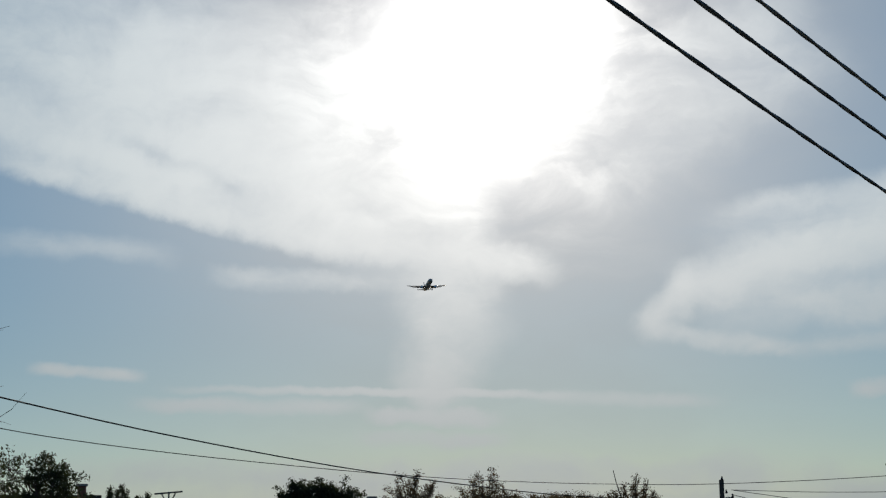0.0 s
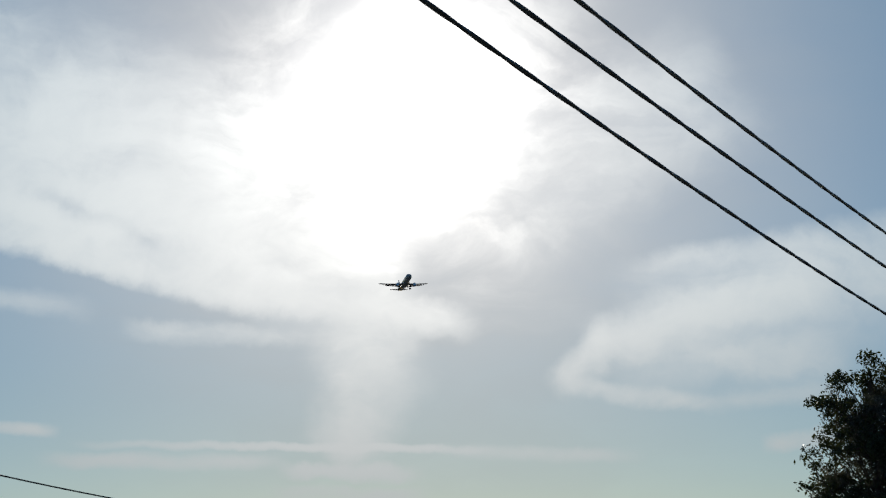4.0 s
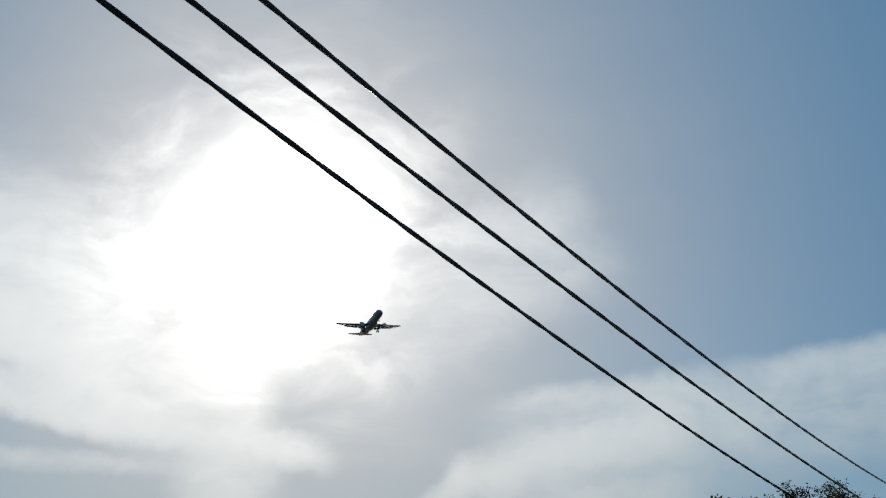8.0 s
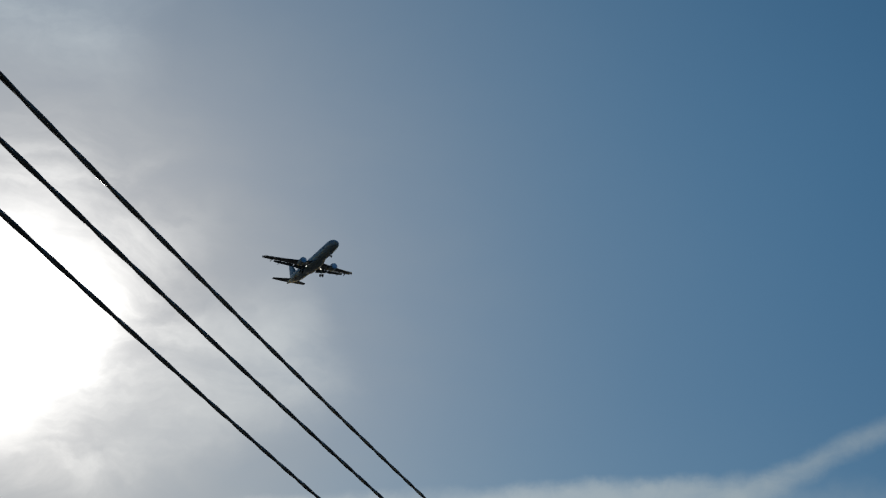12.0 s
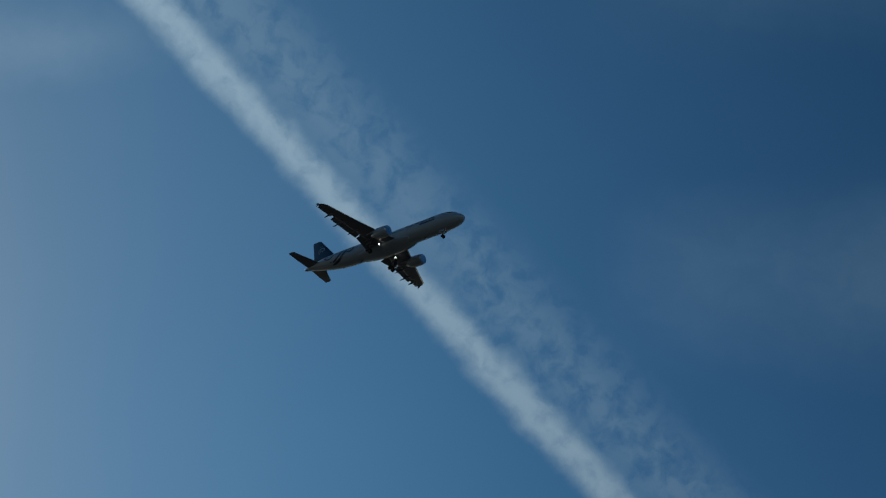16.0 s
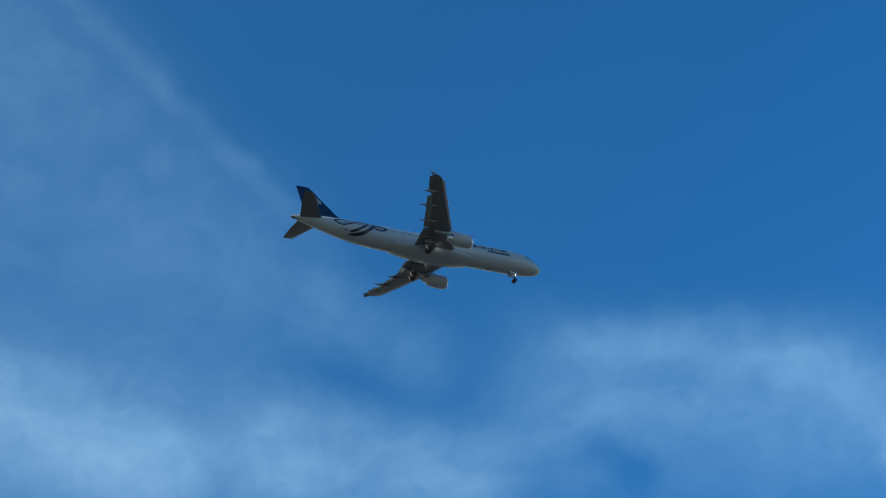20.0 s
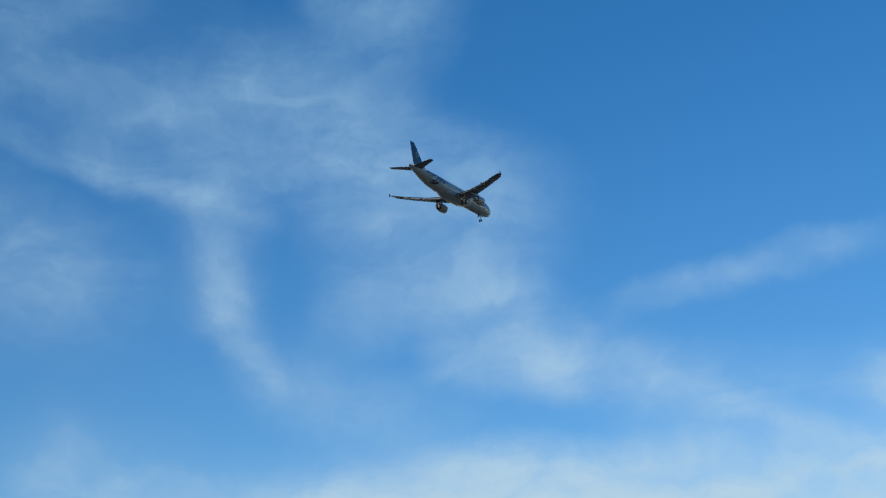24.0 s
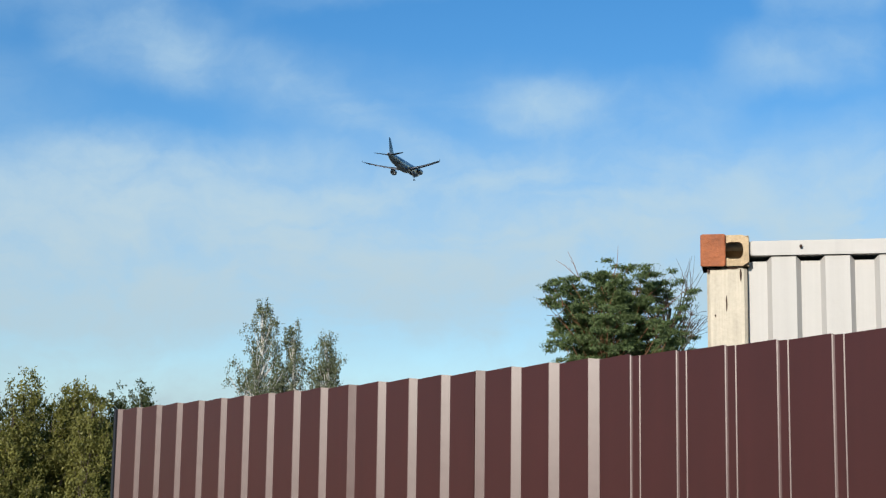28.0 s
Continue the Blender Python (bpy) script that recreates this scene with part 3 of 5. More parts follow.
def build_airliner():
    root = thing("airliner", "white twin-engine passenger airliner with navy tail and ribbon, wheels down", "aircraft")
    a_ring = [360 * k / 40 for k in range(40)]
    body = loft([[fuse_at(s, a) for a in a_ring] for s, *_ in FUSE])
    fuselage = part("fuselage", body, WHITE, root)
    # belly fairing
    rings = []
    for s, k in ((13.6, 0.0), (14.6, 0.45), (16, 0.85), (18, 1.0), (22.5, 1.0), (24.5, 0.8), (26, 0.4), (27.2, 0.0)):
        ring = []
        for i in range(24):
            a = 2 * math.pi * i / 24
            ring.append((NOSE - s, (1.55 + 0.62 * k) * math.sin(a), -1.45 + (0.5 + 0.1 * k) * math.cos(a) * (1.0 if math.cos(a) > 0 else 1.0 + 0.85 * k)))
        rings.append(ring)
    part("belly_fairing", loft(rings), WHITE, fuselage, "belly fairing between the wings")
    # cockpit panes
    for side in (1, -1):
        for s0, s1, a0, a1 in ((2.02, 2.62, 3, 28), (2.12, 2.85, 31, 52), (2.5, 3.3, 55, 68)):
            vs = [skin(s0 + (s1 - s0) * u, side * (a0 + (a1 - a0) * v), 0.015) for u in (0, 0.5, 1) for v in (0, 0.5, 1)]
            fs = [(i * 3 + j, i * 3 + j + 1, i * 3 + j + 4, i * 3 + j + 3) for i in (0, 1) for j in (0, 1)]
            part("cockpit_window", (vs, fs), PANE, fuselage, "dark cockpit window pane")
    # cabin windows of one side, too small to tell apart
    for side in (1, -1):
        shapes = []
        for k in range(58):
            s = 6.6 + k * 0.533
            if abs(s - 14.2) < 0.5 or abs(s - 26.6) < 0.5:
                continue
            vs = [skin(s + 0.115 * math.cos(b), side * (78 + 4.6 * math.sin(b)), 0.012) for b in (2 * math.pi * i / 8 for i in range(8))]
            shapes.append((vs, [tuple(range(8))]))
        tagged(part("window_row", joined(*shapes), PANE, fuselage, "row of small dark cabin windows"), kind="stuff")
        # illegible title above the windows
        for k, (w, h) in enumerate(((0.7, 7), (0.5, 7), (0.55, 5), (0.6, 7), (0.35, 5), (0.6, 7), (0.5, 5), (0.65, 7), (0.5, 5), (0.6, 7))):
            s = 6.9 + k * 0.78
            vs = [skin(s + w * u, side * (64 + 1.3 * h * v), 0.014) for u in (0, 1) for v in (-1, 0, 1)]
            part("title_bar", (vs, [(0, 1, 4, 3), (1, 2, 5, 4)]), NAVY, fuselage, "dark blue bar of an illegible title")
        low = [skin(6.4 + 4.0 * u, side * a, 0.014) for u in (0, 0.33, 0.66, 1) for a in (85, 89.5, 94)]
        part("name_bar", (low, [(i * 3 + j, i * 3 + j + 1, i * 3 + j + 4, i * 3 + j + 3) for i in range(3) for j in (0, 1)]), NAVY, fuselage, "dark blue bar")
        # navy looping ribbon on the rear body
        for pts, wd in ((((34.9, 70), (36.2, 68), (37.3, 80), (37.1, 97), (36.0, 106), (35.0, 93), (34.2, 76), (33.4, 65), (32.9, 69)),
                         (0.18, 0.34, 0.4, 0.38, 0.34, 0.3, 0.32, 0.34, 0.2)),
                        (((33.4, 67), (32.3, 66), (31.9, 73), (32.7, 98), (33.8, 122), (34.8, 137)), (0.2, 0.34, 0.38, 0.46, 0.52, 0.3)),
                        (((31.7, 66), (31.0, 68), (30.8, 77), (31.5, 101), (32.8, 132), (34.0, 147), (35.1, 156)), (0.2, 0.36, 0.44, 0.56, 0.64, 0.56, 0.12)),
                        (((31.4, 94), (30.7, 80), (29.8, 71), (29.0, 72), (28.7, 84), (29.5, 96), (30.7, 92)), (0.2, 0.32, 0.36, 0.38, 0.38, 0.34, 0.2)),
                        (((35.75, 131), (35.2, 136)), (0.16, 0.3))):
            part("ribbon", ribbon([(s, side * (a - 4)) for s, a in pts], wd), NAVY, fuselage, "navy painted ribbon")
    # tail cone opening
    part("exhaust", moved(lathe([(0.62, 0.37), (0.1, 0.24), (-0.1, 0.17), (-0.12, 0.06)], 16), pose(NOSE - 44.4, 0, 1.1)), DARKMETAL, fuselage)
    # fin
    rings = []
    for z, le, ch, th in ((1.6, 34.0, 7.9, 0.45), (2.15, 34.9, 7.0, 0.6), (2.5, 35.9, 6.1, 0.75), (3.2, 36.75, 5.55, 0.85), (5.5, 38.95, 3.95, 0.9), (7.7, 41.05, 2.45, 0.9), (7.95, 41.45, 2.05, 0.5)):
        rings.append([(NOSE - (le + u * ch), v * ch * th * 0.95, z) for u, v in [(u, v * 0.9) for u, v in FOIL[:7]] + [(u, -v * 0.9) for u, v in reversed(FOIL[1:6])]])
    fin = part("tail_fin", loft(rings), NAVY, root, "navy tail fin with a white emblem")
    for side in (1, -1):
        arc = []
        for k in range(15):
            a = radians(-60 + 300 * k / 14)
            arc.append((math.cos(a), math.sin(a)))
        vs, fs = [], []
        for k, (c, d) in enumerate(arc):
            w = 0.05 + 0.1 * math.sin(math.pi * (k + 0.6) / 15.2)
            for r in (0.82 - w, 0.82 + w):
                vs.append((NOSE - (40.2 + r * c), side * (0.2 + 0.02), 4.7 + r * d))
        fs = [(2 * k, 2 * k + 1, 2 * k + 3, 2 * k + 2) for k in range(14)]
        part("emblem", (vs, fs), WHITE, fin, "white ring emblem", smooth=False)
        for k in range(3):
            stroke = [(NOSE - (39.75 + 0.36 * k + dx), side * 0.222, 4.72 + dz) for dx, dz in ((-0.08, -0.3), (0.08, -0.36), (0.16, 0.3), (0.0, 0.36))]
            part("emblem_stroke", (stroke, [(0, 1, 2, 3)]), WHITE, fin, "white stroke", smooth=False)
        for k in range(3):
            cx, cz = 39.8 + 0.5 * k, 6.05 - 0.06 * abs(k - 1)
            dot = [(NOSE - cx + 0.12 * math.cos(b), side * 0.2, cz + 0.12 * math.sin(b)) for b in (2 * math.pi * i / 6 for i in range(6))]
            part("emblem_dot", (dot, [tuple(range(6))]), WHITE, fin, "white dot", smooth=False)
    for side in (1, -1):
        turn = (lambda q: q) if side == 1 else flipped
        # tailplane
        part("tailplane", turn(loft([aerofoil(39.2, 3.9, 0.6, 0.95, 0.85), aerofoil(40.9, 2.75, 3.4, 1.25, 0.8), aerofoil(42.35, 1.6, 6.1, 1.52, 0.75), aerofoil(42.75, 1.15, 6.24, 1.54, 0.4)])), GREY, root)
        # wing
        ys = (0.9, 1.9, 4.0, 6.4, 9.5, 12.5, 15.0, 16.0)
        tip = [aerofoil(wing_le(y) + cut, wing_chord(y) - cut, y, wing_z(y), k) for y, cut, k in ((16.45, 0.18, 0.85), (16.72, 0.45, 0.75), (16.88, 0.82, 0.55))]
        wing = part("wing", turn(loft([aerofoil(wing_le(y), wing_chord(y), y, wing_z(y), 1.05 if y < 5 else 0.9) for y in ys] + tip)), GREY, root)
        for y0, y1, ch in ((2.2, 6.25, 1.55), (6.45, 12.9, 1.15)):
            rings = []
            for i in range(4):
                y = y0 + (y1 - y0) * i / 3
                c = ch * (1 - 0.28 * i / 3)
                rings.append(aerofoil(wing_le(y) + wing_chord(y) * 0.93, c, y, wing_z(y) - 0.16, 1.0, 0.5))
            part("flap", turn(loft(rings)), GREY, wing, "lowered landing flap")
        rings = [aerofoil(wing_le(y) + wing_chord(y) * 0.99, 0.5, y, wing_z(y) - 0.02, 0.7, 0.1) for y in (13.2, 16.4)]
        part("aileron", turn(loft(rings)), GREY, wing)
        for y0, y1 in ((2.5, 5.2), (6.4, 9.6), (9.7, 13.0), (13.1, 16.1)):
            rings = []
            for i in range(3):
                y = y0 + (y1 - y0) * i / 2
                rings.append([(NOSE - (wing_le(y) - 0.28 + u * 0.62), y, wing_z(y) - 0.16 + v * 0.95 + u * 0.2) for u, v in FOIL])
            part("slat", turn(loft(rings)), BARE, wing, "extended bare metal slat")
        for y in (4.4, 7.9, 11.1, 13.9):
            k = 1.0 if y < 12 else 0.72
            le = wing_le(y) + wing_chord(y) * 0.56
            prof = [(0, 0.02), (-0.35, 0.13), (-1.1, 0.2), (-2.0, 0.19), (-2.8, 0.11), (-3.25, 0.02)]
            q = [(x * k, yy * 0.75, z * 1.15 + x * 0.12 * k) for x, yy, z in lathe(prof, 12)[0]]
            part("flap_track_fairing", turn(moved((q, lathe(prof, 12)[1]), pose(NOSE - le, y, wing_z(y) - 0.3))), GREY, wing)
        rings = []
        for z, x0, x1 in ((-0.35, 25.85, 26.15), (-0.15, 25.5, 26.15), (0.0, 25.2, 26.1), (0.2, 25.5, 26.2), (0.45, 25.85, 26.3)):
            rings.append([(NOSE - x0, 16.86, wing_z(16.8) + z), (NOSE - (x0 + x1) / 2, 16.93, wing_z(16.8) + z), (NOSE - x1, 16.86, wing_z(16.8) + z), (NOSE - (x0 + x1) / 2, 16.8, wing_z(16.8) + z)])
        part("wing_fence", turn(loft(rings)), GREY, wing)
        # engine
        at = pose(NOSE - 15.2, side * 5.75, -2.15)
        cowl = [(-0.02, 0.93), (0.0, 1.0), (-0.12, 1.08), (-0.5, 1.17), (-1.3, 1.21), (-2.2, 1.15), (-3.0, 1.02), (-3.45, 0.9), (-3.44, 0.82), (-2.9, 0.84), (-1.2, 0.9), (-0.4, 0.87)]
        v, f = lathe(cowl, 32)
        f = f[:-2] + [(len(v) - 32 + k, len(v) - 32 + (k + 1) % 32, (k + 1) % 32, k) for k in range(32)]
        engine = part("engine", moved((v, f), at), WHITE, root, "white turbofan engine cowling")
        part("intake_lip", moved(lathe([(0.012, 0.93), (0.02, 0.98), (-0.1, 1.085), (-0.22, 1.12), (-0.2, 1.09), (-0.1, 0.9)], 32), at), BARE, engine, "bare metal intake lip")
        fan = [lathe([(-0.5, 0.02), (-0.75, 0.17), (-1.0, 0.27), (-1.02, 0.2)], 16)]
        for k in range(24):
            a = 2 * math.pi * k / 24
            m = pose(-0.95, 0, 0) @ Matrix.Rotation(a, 4, "X")
            fan.append(moved(([(0, -0.03, 0.24), (-0.16, 0.05, 0.24), (-0.22, 0.12, 0.86), (-0.02, -0.06, 0.86), (-0.18, 0.05, 0.24), (-0.24, 0.12, 0.86)], [(0, 1, 2, 3), (3, 5, 4, 0)]), m))
        part("fan", moved(joined(*fan), at), DARKMETAL, engine, "dark fan with spinner")
        part("core_nozzle", moved(lathe([(-2.6, 0.72), (-3.3, 0.66), (-4.1, 0.5), (-4.35, 0.42), (-4.3, 0.36), (-3.4, 0.4)], 24), at), BARE, engine)
        part("exhaust_plug", moved(lathe([(-3.5, 0.3), (-4.2, 0.26), (-4.75, 0.12), (-4.95, 0.02)], 16), at), DARKMETAL, engine)
        rings = []
        for s, z0, z1, w in ((15.9, -1.05, -0.88, 0.04), (17.0, -1.25, -0.62, 0.2), (18.6, -1.45, -0.6, 0.22), (20.2, -1.3, -0.85, 0.18), (21.6, -1.2, -1.0, 0.04)):
            rings.append([(NOSE - s, side * 5.75 + w, z0), (NOSE - s, side * 5.75 + w, z1), (NOSE - s, side * 5.75 - w, z1), (NOSE - s, side * 5.75 - w, z0)])
        part("pylon", loft(rings), WHITE, engine)
        # main wheels
        y = side * 3.8
        gear = part("main_gear", joined(tube([(NOSE - 21.8, y, -1.1), (NOSE - 21.95, y, -2.6)], 0.14, 10), tube([(NOSE - 21.95, y, -2.6), (NOSE - 22.0, y, -3.6)], 0.095, 10),
                    tube([(NOSE - 22.0, y - 0.6, -3.6), (NOSE - 22.0, y + 0.6, -3.6)], 0.085, 8), tube([(NOSE - 21.9, y - side * 1.5, -1.4), (NOSE - 21.95, y, -2.5)], 0.075, 8),
                    tube([(NOSE - 22.15, y, -2.4), (NOSE - 22.5, y, -2.95), (NOSE - 22.1, y, -3.5)], 0.045, 6)), STEEL, root, "main landing gear leg")
        for dy in (-0.46, 0.46):
            w = part("tyre", moved(lathe([(-0.2, 0.34), (-0.2, 0.48), (-0.14, 0.565), (0, 0.585), (0.14, 0.565), (0.2, 0.48), (0.2, 0.34)], 24, "y"), pose(NOSE - 22.0, y + dy, -3.6)), TYRE, gear)
            part("hub", moved(lathe([(-0.19, 0.1), (-0.17, 0.34), (0.17, 0.34), (0.19, 0.1)], 16, "y"), pose(NOSE - 22.0, y + dy, -3.6)), BARE, gear)
        part("gear_door", moved(box(1.5, 0.05, 1.35, bevel=0.02), pose(NOSE - 21.9, y + side * 0.42, -1.95, side * 12)), GREY, gear)
        # landing lamp
        lamp_at = pose(NOSE - 20.35, side * 2.75, -1.95)
        housing = part("lamp_housing", moved(lathe([(0.0, 0.19), (-0.12, 0.17), (-0.3, 0.06)], 14), lamp_at), DARKMETAL, wing)
        part("landing_lamp", moved(lathe([(0.03, 0.04), (0.02, 0.16), (-0.01, 0.17)], 14), lamp_at), LAMP, wing, "lit landing lamp")
    # nose wheel
    nose = part("nose_gear", joined(tube([(NOSE - 4.75, 0, -1.8), (NOSE - 5.05, 0, -3.0)], 0.1, 10), tube([(NOSE - 5.05, 0, -3.0), (NOSE - 5.12, 0, -3.62)], 0.07, 10),
                tube([(NOSE - 5.12, -0.32, -3.62), (NOSE - 5.12, 0.32, -3.62)], 0.06, 8), tube([(NOSE - 6.2, 0, -1.95), (NOSE - 5.05, 0, -2.8)], 0.055, 8)), STEEL, root, "nose landing gear leg")
    for y in (-0.26, 0.26):
        part("tyre", moved(lathe([(-0.11, 0.2), (-0.11, 0.31), (-0.07, 0.375), (0.07, 0.375), (0.11, 0.31), (0.11, 0.2)], 20, "y"), pose(NOSE - 5.12, y, -3.62)), TYRE, nose)
        part("hub", moved(lathe([(-0.1, 0.05), (-0.09, 0.2), (0.09, 0.2), (0.1, 0.05)], 14, "y"), pose(NOSE - 5.12, y, -3.62)), BARE, nose)
        part("gear_door", moved(box(1.3, 0.04, 0.62, bevel=0.015), pose(NOSE - 5.35, math.copysign(0.42, y), -2.3, math.copysign(9, y))), WHITE, nose)
    part("taxi_lamp", moved(lathe([(0.05, 0.03), (0.04, 0.11), (-0.08, 0.08)], 12), pose(NOSE - 4.9, 0, -2.45)), LAMP, nose, "lit taxi lamp")
    for s, z in ((10.0, -2.2), (27.5, -2.2), (9.0, 2.2)):
        part("antenna", box(0.5, 0.03, 0.32, (NOSE - s, 0, z)), GREY, fuselage)
    return root


airliner = build_airliner()

# ---- fence of ribbed sheets ----
F_ALONG = Vector((0.8059, -0.5920, 0))      # towards the far end
F_FRONT = Vector((0.5920, 0.8059, 0))       # towards the lane
F_FOOT = -F_FRONT * 3.825
RIB, RIB_WIDE = 0.1376, 0.1439
F_TOP = 2.378


def fence_point(s, out, z):
    p = F_FOOT + F_ALONG * s + F_FRONT * out
    return (p.x, p.y, z)


def sheet(s0, ribs, broad, low, top, tilt):
    """A sheet of ribs that runs from s0 towards the near end."""
    line = []
    rib = RIB if broad else RIB_WIDE
    for k in range(ribs):
        b = s0 - k * rib
        if broad:
            lap = 0.004 if (k + ribs) % 8 == 4 else 0.0
            line += [(b, 0.0, 0.003), (b - 0.0015, -0.001, 0.003), (b - 0.031, -0.0244 + lap, 0.0), (b - 0.0335, -0.0236 + lap, -0.002), (b - 0.038, 0.0, -0.003)]
        else:
            line += [(b, 0.0, 0.0018), (b - 0.003, 0.0005, 0.0018), (b - 0.0052, -0.0011, 0.0), (b - 0.0085, -0.0025, -0.001), (b - 0.0285, -0.0025, -0.001), (b - 0.030, -0.0022, -0.001), (b - 0.0322, -0.0038, -0.0015), (b - 0.036, 0.0, -0.0018)]
    line.append((s0 - ribs * rib + 0.001, 0.0, 0.003 if broad else 0.0018))
    vs, fs = [], []
    for back in (0.0, -0.003):
        for z in (low, (low + top) / 2, top):
            for s, o, edge in line:
                wob = 0.003 * math.sin(s * 2.1 + z)
                vs.append(fence_point(s, o + back + tilt + wob, z + (edge if z == top else 0.0)))
    n = len(line)
    for b in range(2):
        for r in range(2):
            for i in range(n - 1):
                q = (b * 3 * n + r * n + i, b * 3 * n + r * n + i + 1, b * 3 * n + (r + 1) * n + i + 1, b * 3 * n + (r + 1) * n + i)
                fs.append(q if b else tuple(reversed(q)))
    for i in range(n - 1):
        fs.append((2 * n + i, 2 * n + i + 1, 5 * n + i + 1, 5 * n + i))
        fs.append((i, 3 * n + i, 3 * n + i + 1, i + 1))
    for c in (0, n - 1):
        for r in range(2):
            fs.append((r * n + c, (r + 1) * n + c, (r + 4) * n + c, (r + 3) * n + c))
    return vs, fs


def build_fence():
    fence = thing("sheet_fence", "brown ribbed sheet-steel fence, upright sheets with glossy ribs", "fence")
    s = 6.546
    rng = random.Random(4)
    counts = [6, 8, 4, 8, 8, 8, 8, 8, 8, 8]
    done = 0
    for i, c in enumerate(counts):
        broad = done < 18
        part("fence_sheet", sheet(s, c, broad, 0.08, F_TOP + rng.uniform(-0.004, 0.004), 0.002 * (i % 2)), BROWN, fence, smooth=False)
        s -= c * (RIB if broad else RIB_WIDE)
        done += c
    for z in (0.45, 1.3, 2.1):
        a, b = Vector(fence_point(6.5, -0.05, z)), Vector(fence_point(s + 0.1, -0.05, z))
        part("rail", tube([a, b], 0.022, 4), STEEL, fence)
    x = 6.48
    while x > s:
        part("post", tube([fence_point(x, -0.1, -0.3), fence_point(x, -0.1, F_TOP - 0.05)], 0.035, 4), STEEL, fence)
        x -= 2.4
    part("end_trim", joined(loft([[fence_point(6.562, 0.004, z), fence_point(6.562, -0.035, z), fence_point(6.548, -0.035, z), fence_point(6.548, 0.004, z)] for z in (0.08, F_TOP + 0.002)])), EDGE, fence, "dark edge strip", smooth=False)


build_fence()

# ---- freight container behind the fence ----


def build_container():
    # root at the corner; x runs along the long side, y away from the lane
    corner = aim(-171.96, 0) * 8.05
    top, height, length, depth = 3.1, 2.59, 6.06, 2.44
    along = Vector((-0.998, -0.063, 0))
    back = Vector((0.063, -0.998, 0))
    m = Matrix(((along.x, back.x, 0, corner.x), (along.y, back.y, 0, corner.y), (0, 0, 1, top - height), (0, 0, 0, 1)))
    c = thing("freight_container", "white steel freight container, rusty corner castings", "container", m)
    # castings with their oval holes
    def casting(x, y, z, sy):
        w, h, d, t = 0.178, 0.118, 0.162, 0.016
        shapes = []
        outer = [(-w / 2, -h / 2), (w / 2, -h / 2), (w / 2, h / 2), (-w / 2, h / 2)]
        n = 16
        hole = []
        for k in range(n):
            a = 2 * math.pi * (k + 0.5) / n - math.pi * 0.75
            hole.append((0.034 + 0.02 * math.copysign(1, math.cos(a)) * (1 if abs(math.cos(a)) > 0.3 else abs(math.cos(a)) / 0.3) + 0.024 * math.cos(a) * 0.6, 0.033 * math.sin(a)))
        rim = []
        for k in range(n):
            side, u = divmod(k, n // 4)
            p, q = outer[side], outer[(side + 1) % 4]
            f = (u + 0.5) / (n // 4)
            rim.append((p[0] + (q[0] - p[0]) * f, p[1] + (q[1] - p[1]) * f))
        vs, fs = [], []
        for y0 in (-d / 2, -d / 2 + t):
            vs += [(a, y0, b) for a, b in rim] + [(a, y0, b) for a, b in hole]
        for k in range(n):
            j = (k + 1) % n
            fs.append((k, j, n + j, n + k))
            fs.append((n + k, n + j, 3 * n + j, 3 * n + k))
            fs.append((2 * n + j, 2 * n + k, 3 * n + k, 3 * n + j))
        shapes.append((vs, fs))
        shapes.append(box(w, d - t, 0.02, (0, t / 2, h / 2 - 0.01), 0.003))
        shapes.append(box(w, d - t, 0.02, (0, t / 2, -h / 2 + 0.01), 0.003))
        shapes.append(box(0.02, d - t, h, (w / 2 - 0.01, t / 2, 0), 0.003))
        shapes.append(box(0.02, d - t, h, (-w / 2 + 0.01, t / 2, 0), 0.003))
        shapes.append(box(w, 0.02, h, (0, d / 2 - 0.01, 0), 0.003))
        q = moved(joined(*shapes), pose(x, y, z, 0, 0, 0 if sy > 0 else 180))
        return q
    for x, y, sx, sy in ((0.089, 0.081, 1, 1), (length - 0.089, 0.081, -1, 1), (0.089, depth - 0.081, 1, -1), (length - 0.089, depth - 0.081, -1, -1)):
        for z in (0.059, height - 0.059):
            cast = part("corner_casting", casting(x, y, z, sy), RUSTY_CREAM, c, "corner casting crusted with orange rust", smooth=False)
            part("rust_plate", box(0.094, 0.016, 0.122, (x - sx * 0.044, y - sy * 0.088, z), 0.004), RUST, cast, "blistered orange rust plate", smooth=False)
        part("corner_post", box(0.15, 0.13, height - 0.236, (x - sx * 0.002 + sx * 0.008, y, height / 2), 0.012), CREAM, c, "corner post with rust-stained cream paint", smooth=False)
    for y in (0.045, depth - 0.045):
        part("top_rail", box(length - 0.36, 0.06, 0.055, (length / 2, y, height - 0.05), 0.006), BOX_WHITE, c, smooth=False)
        part("bottom_rail", box(length - 0.36, 0.06, 0.14, (length / 2, y, 0.09), 0.006), BOX_WHITE, c, smooth=False)
    for x in (0.045, length - 0.045):
        part("end_rail", box(0.06, depth - 0.33, 0.055, (x, depth / 2, height - 0.05), 0.006), BOX_WHITE, c, smooth=False)
        part("end_sill", box(0.06, depth - 0.33, 0.14, (x, depth / 2, 0.09), 0.006), BOX_WHITE, c, smooth=False)
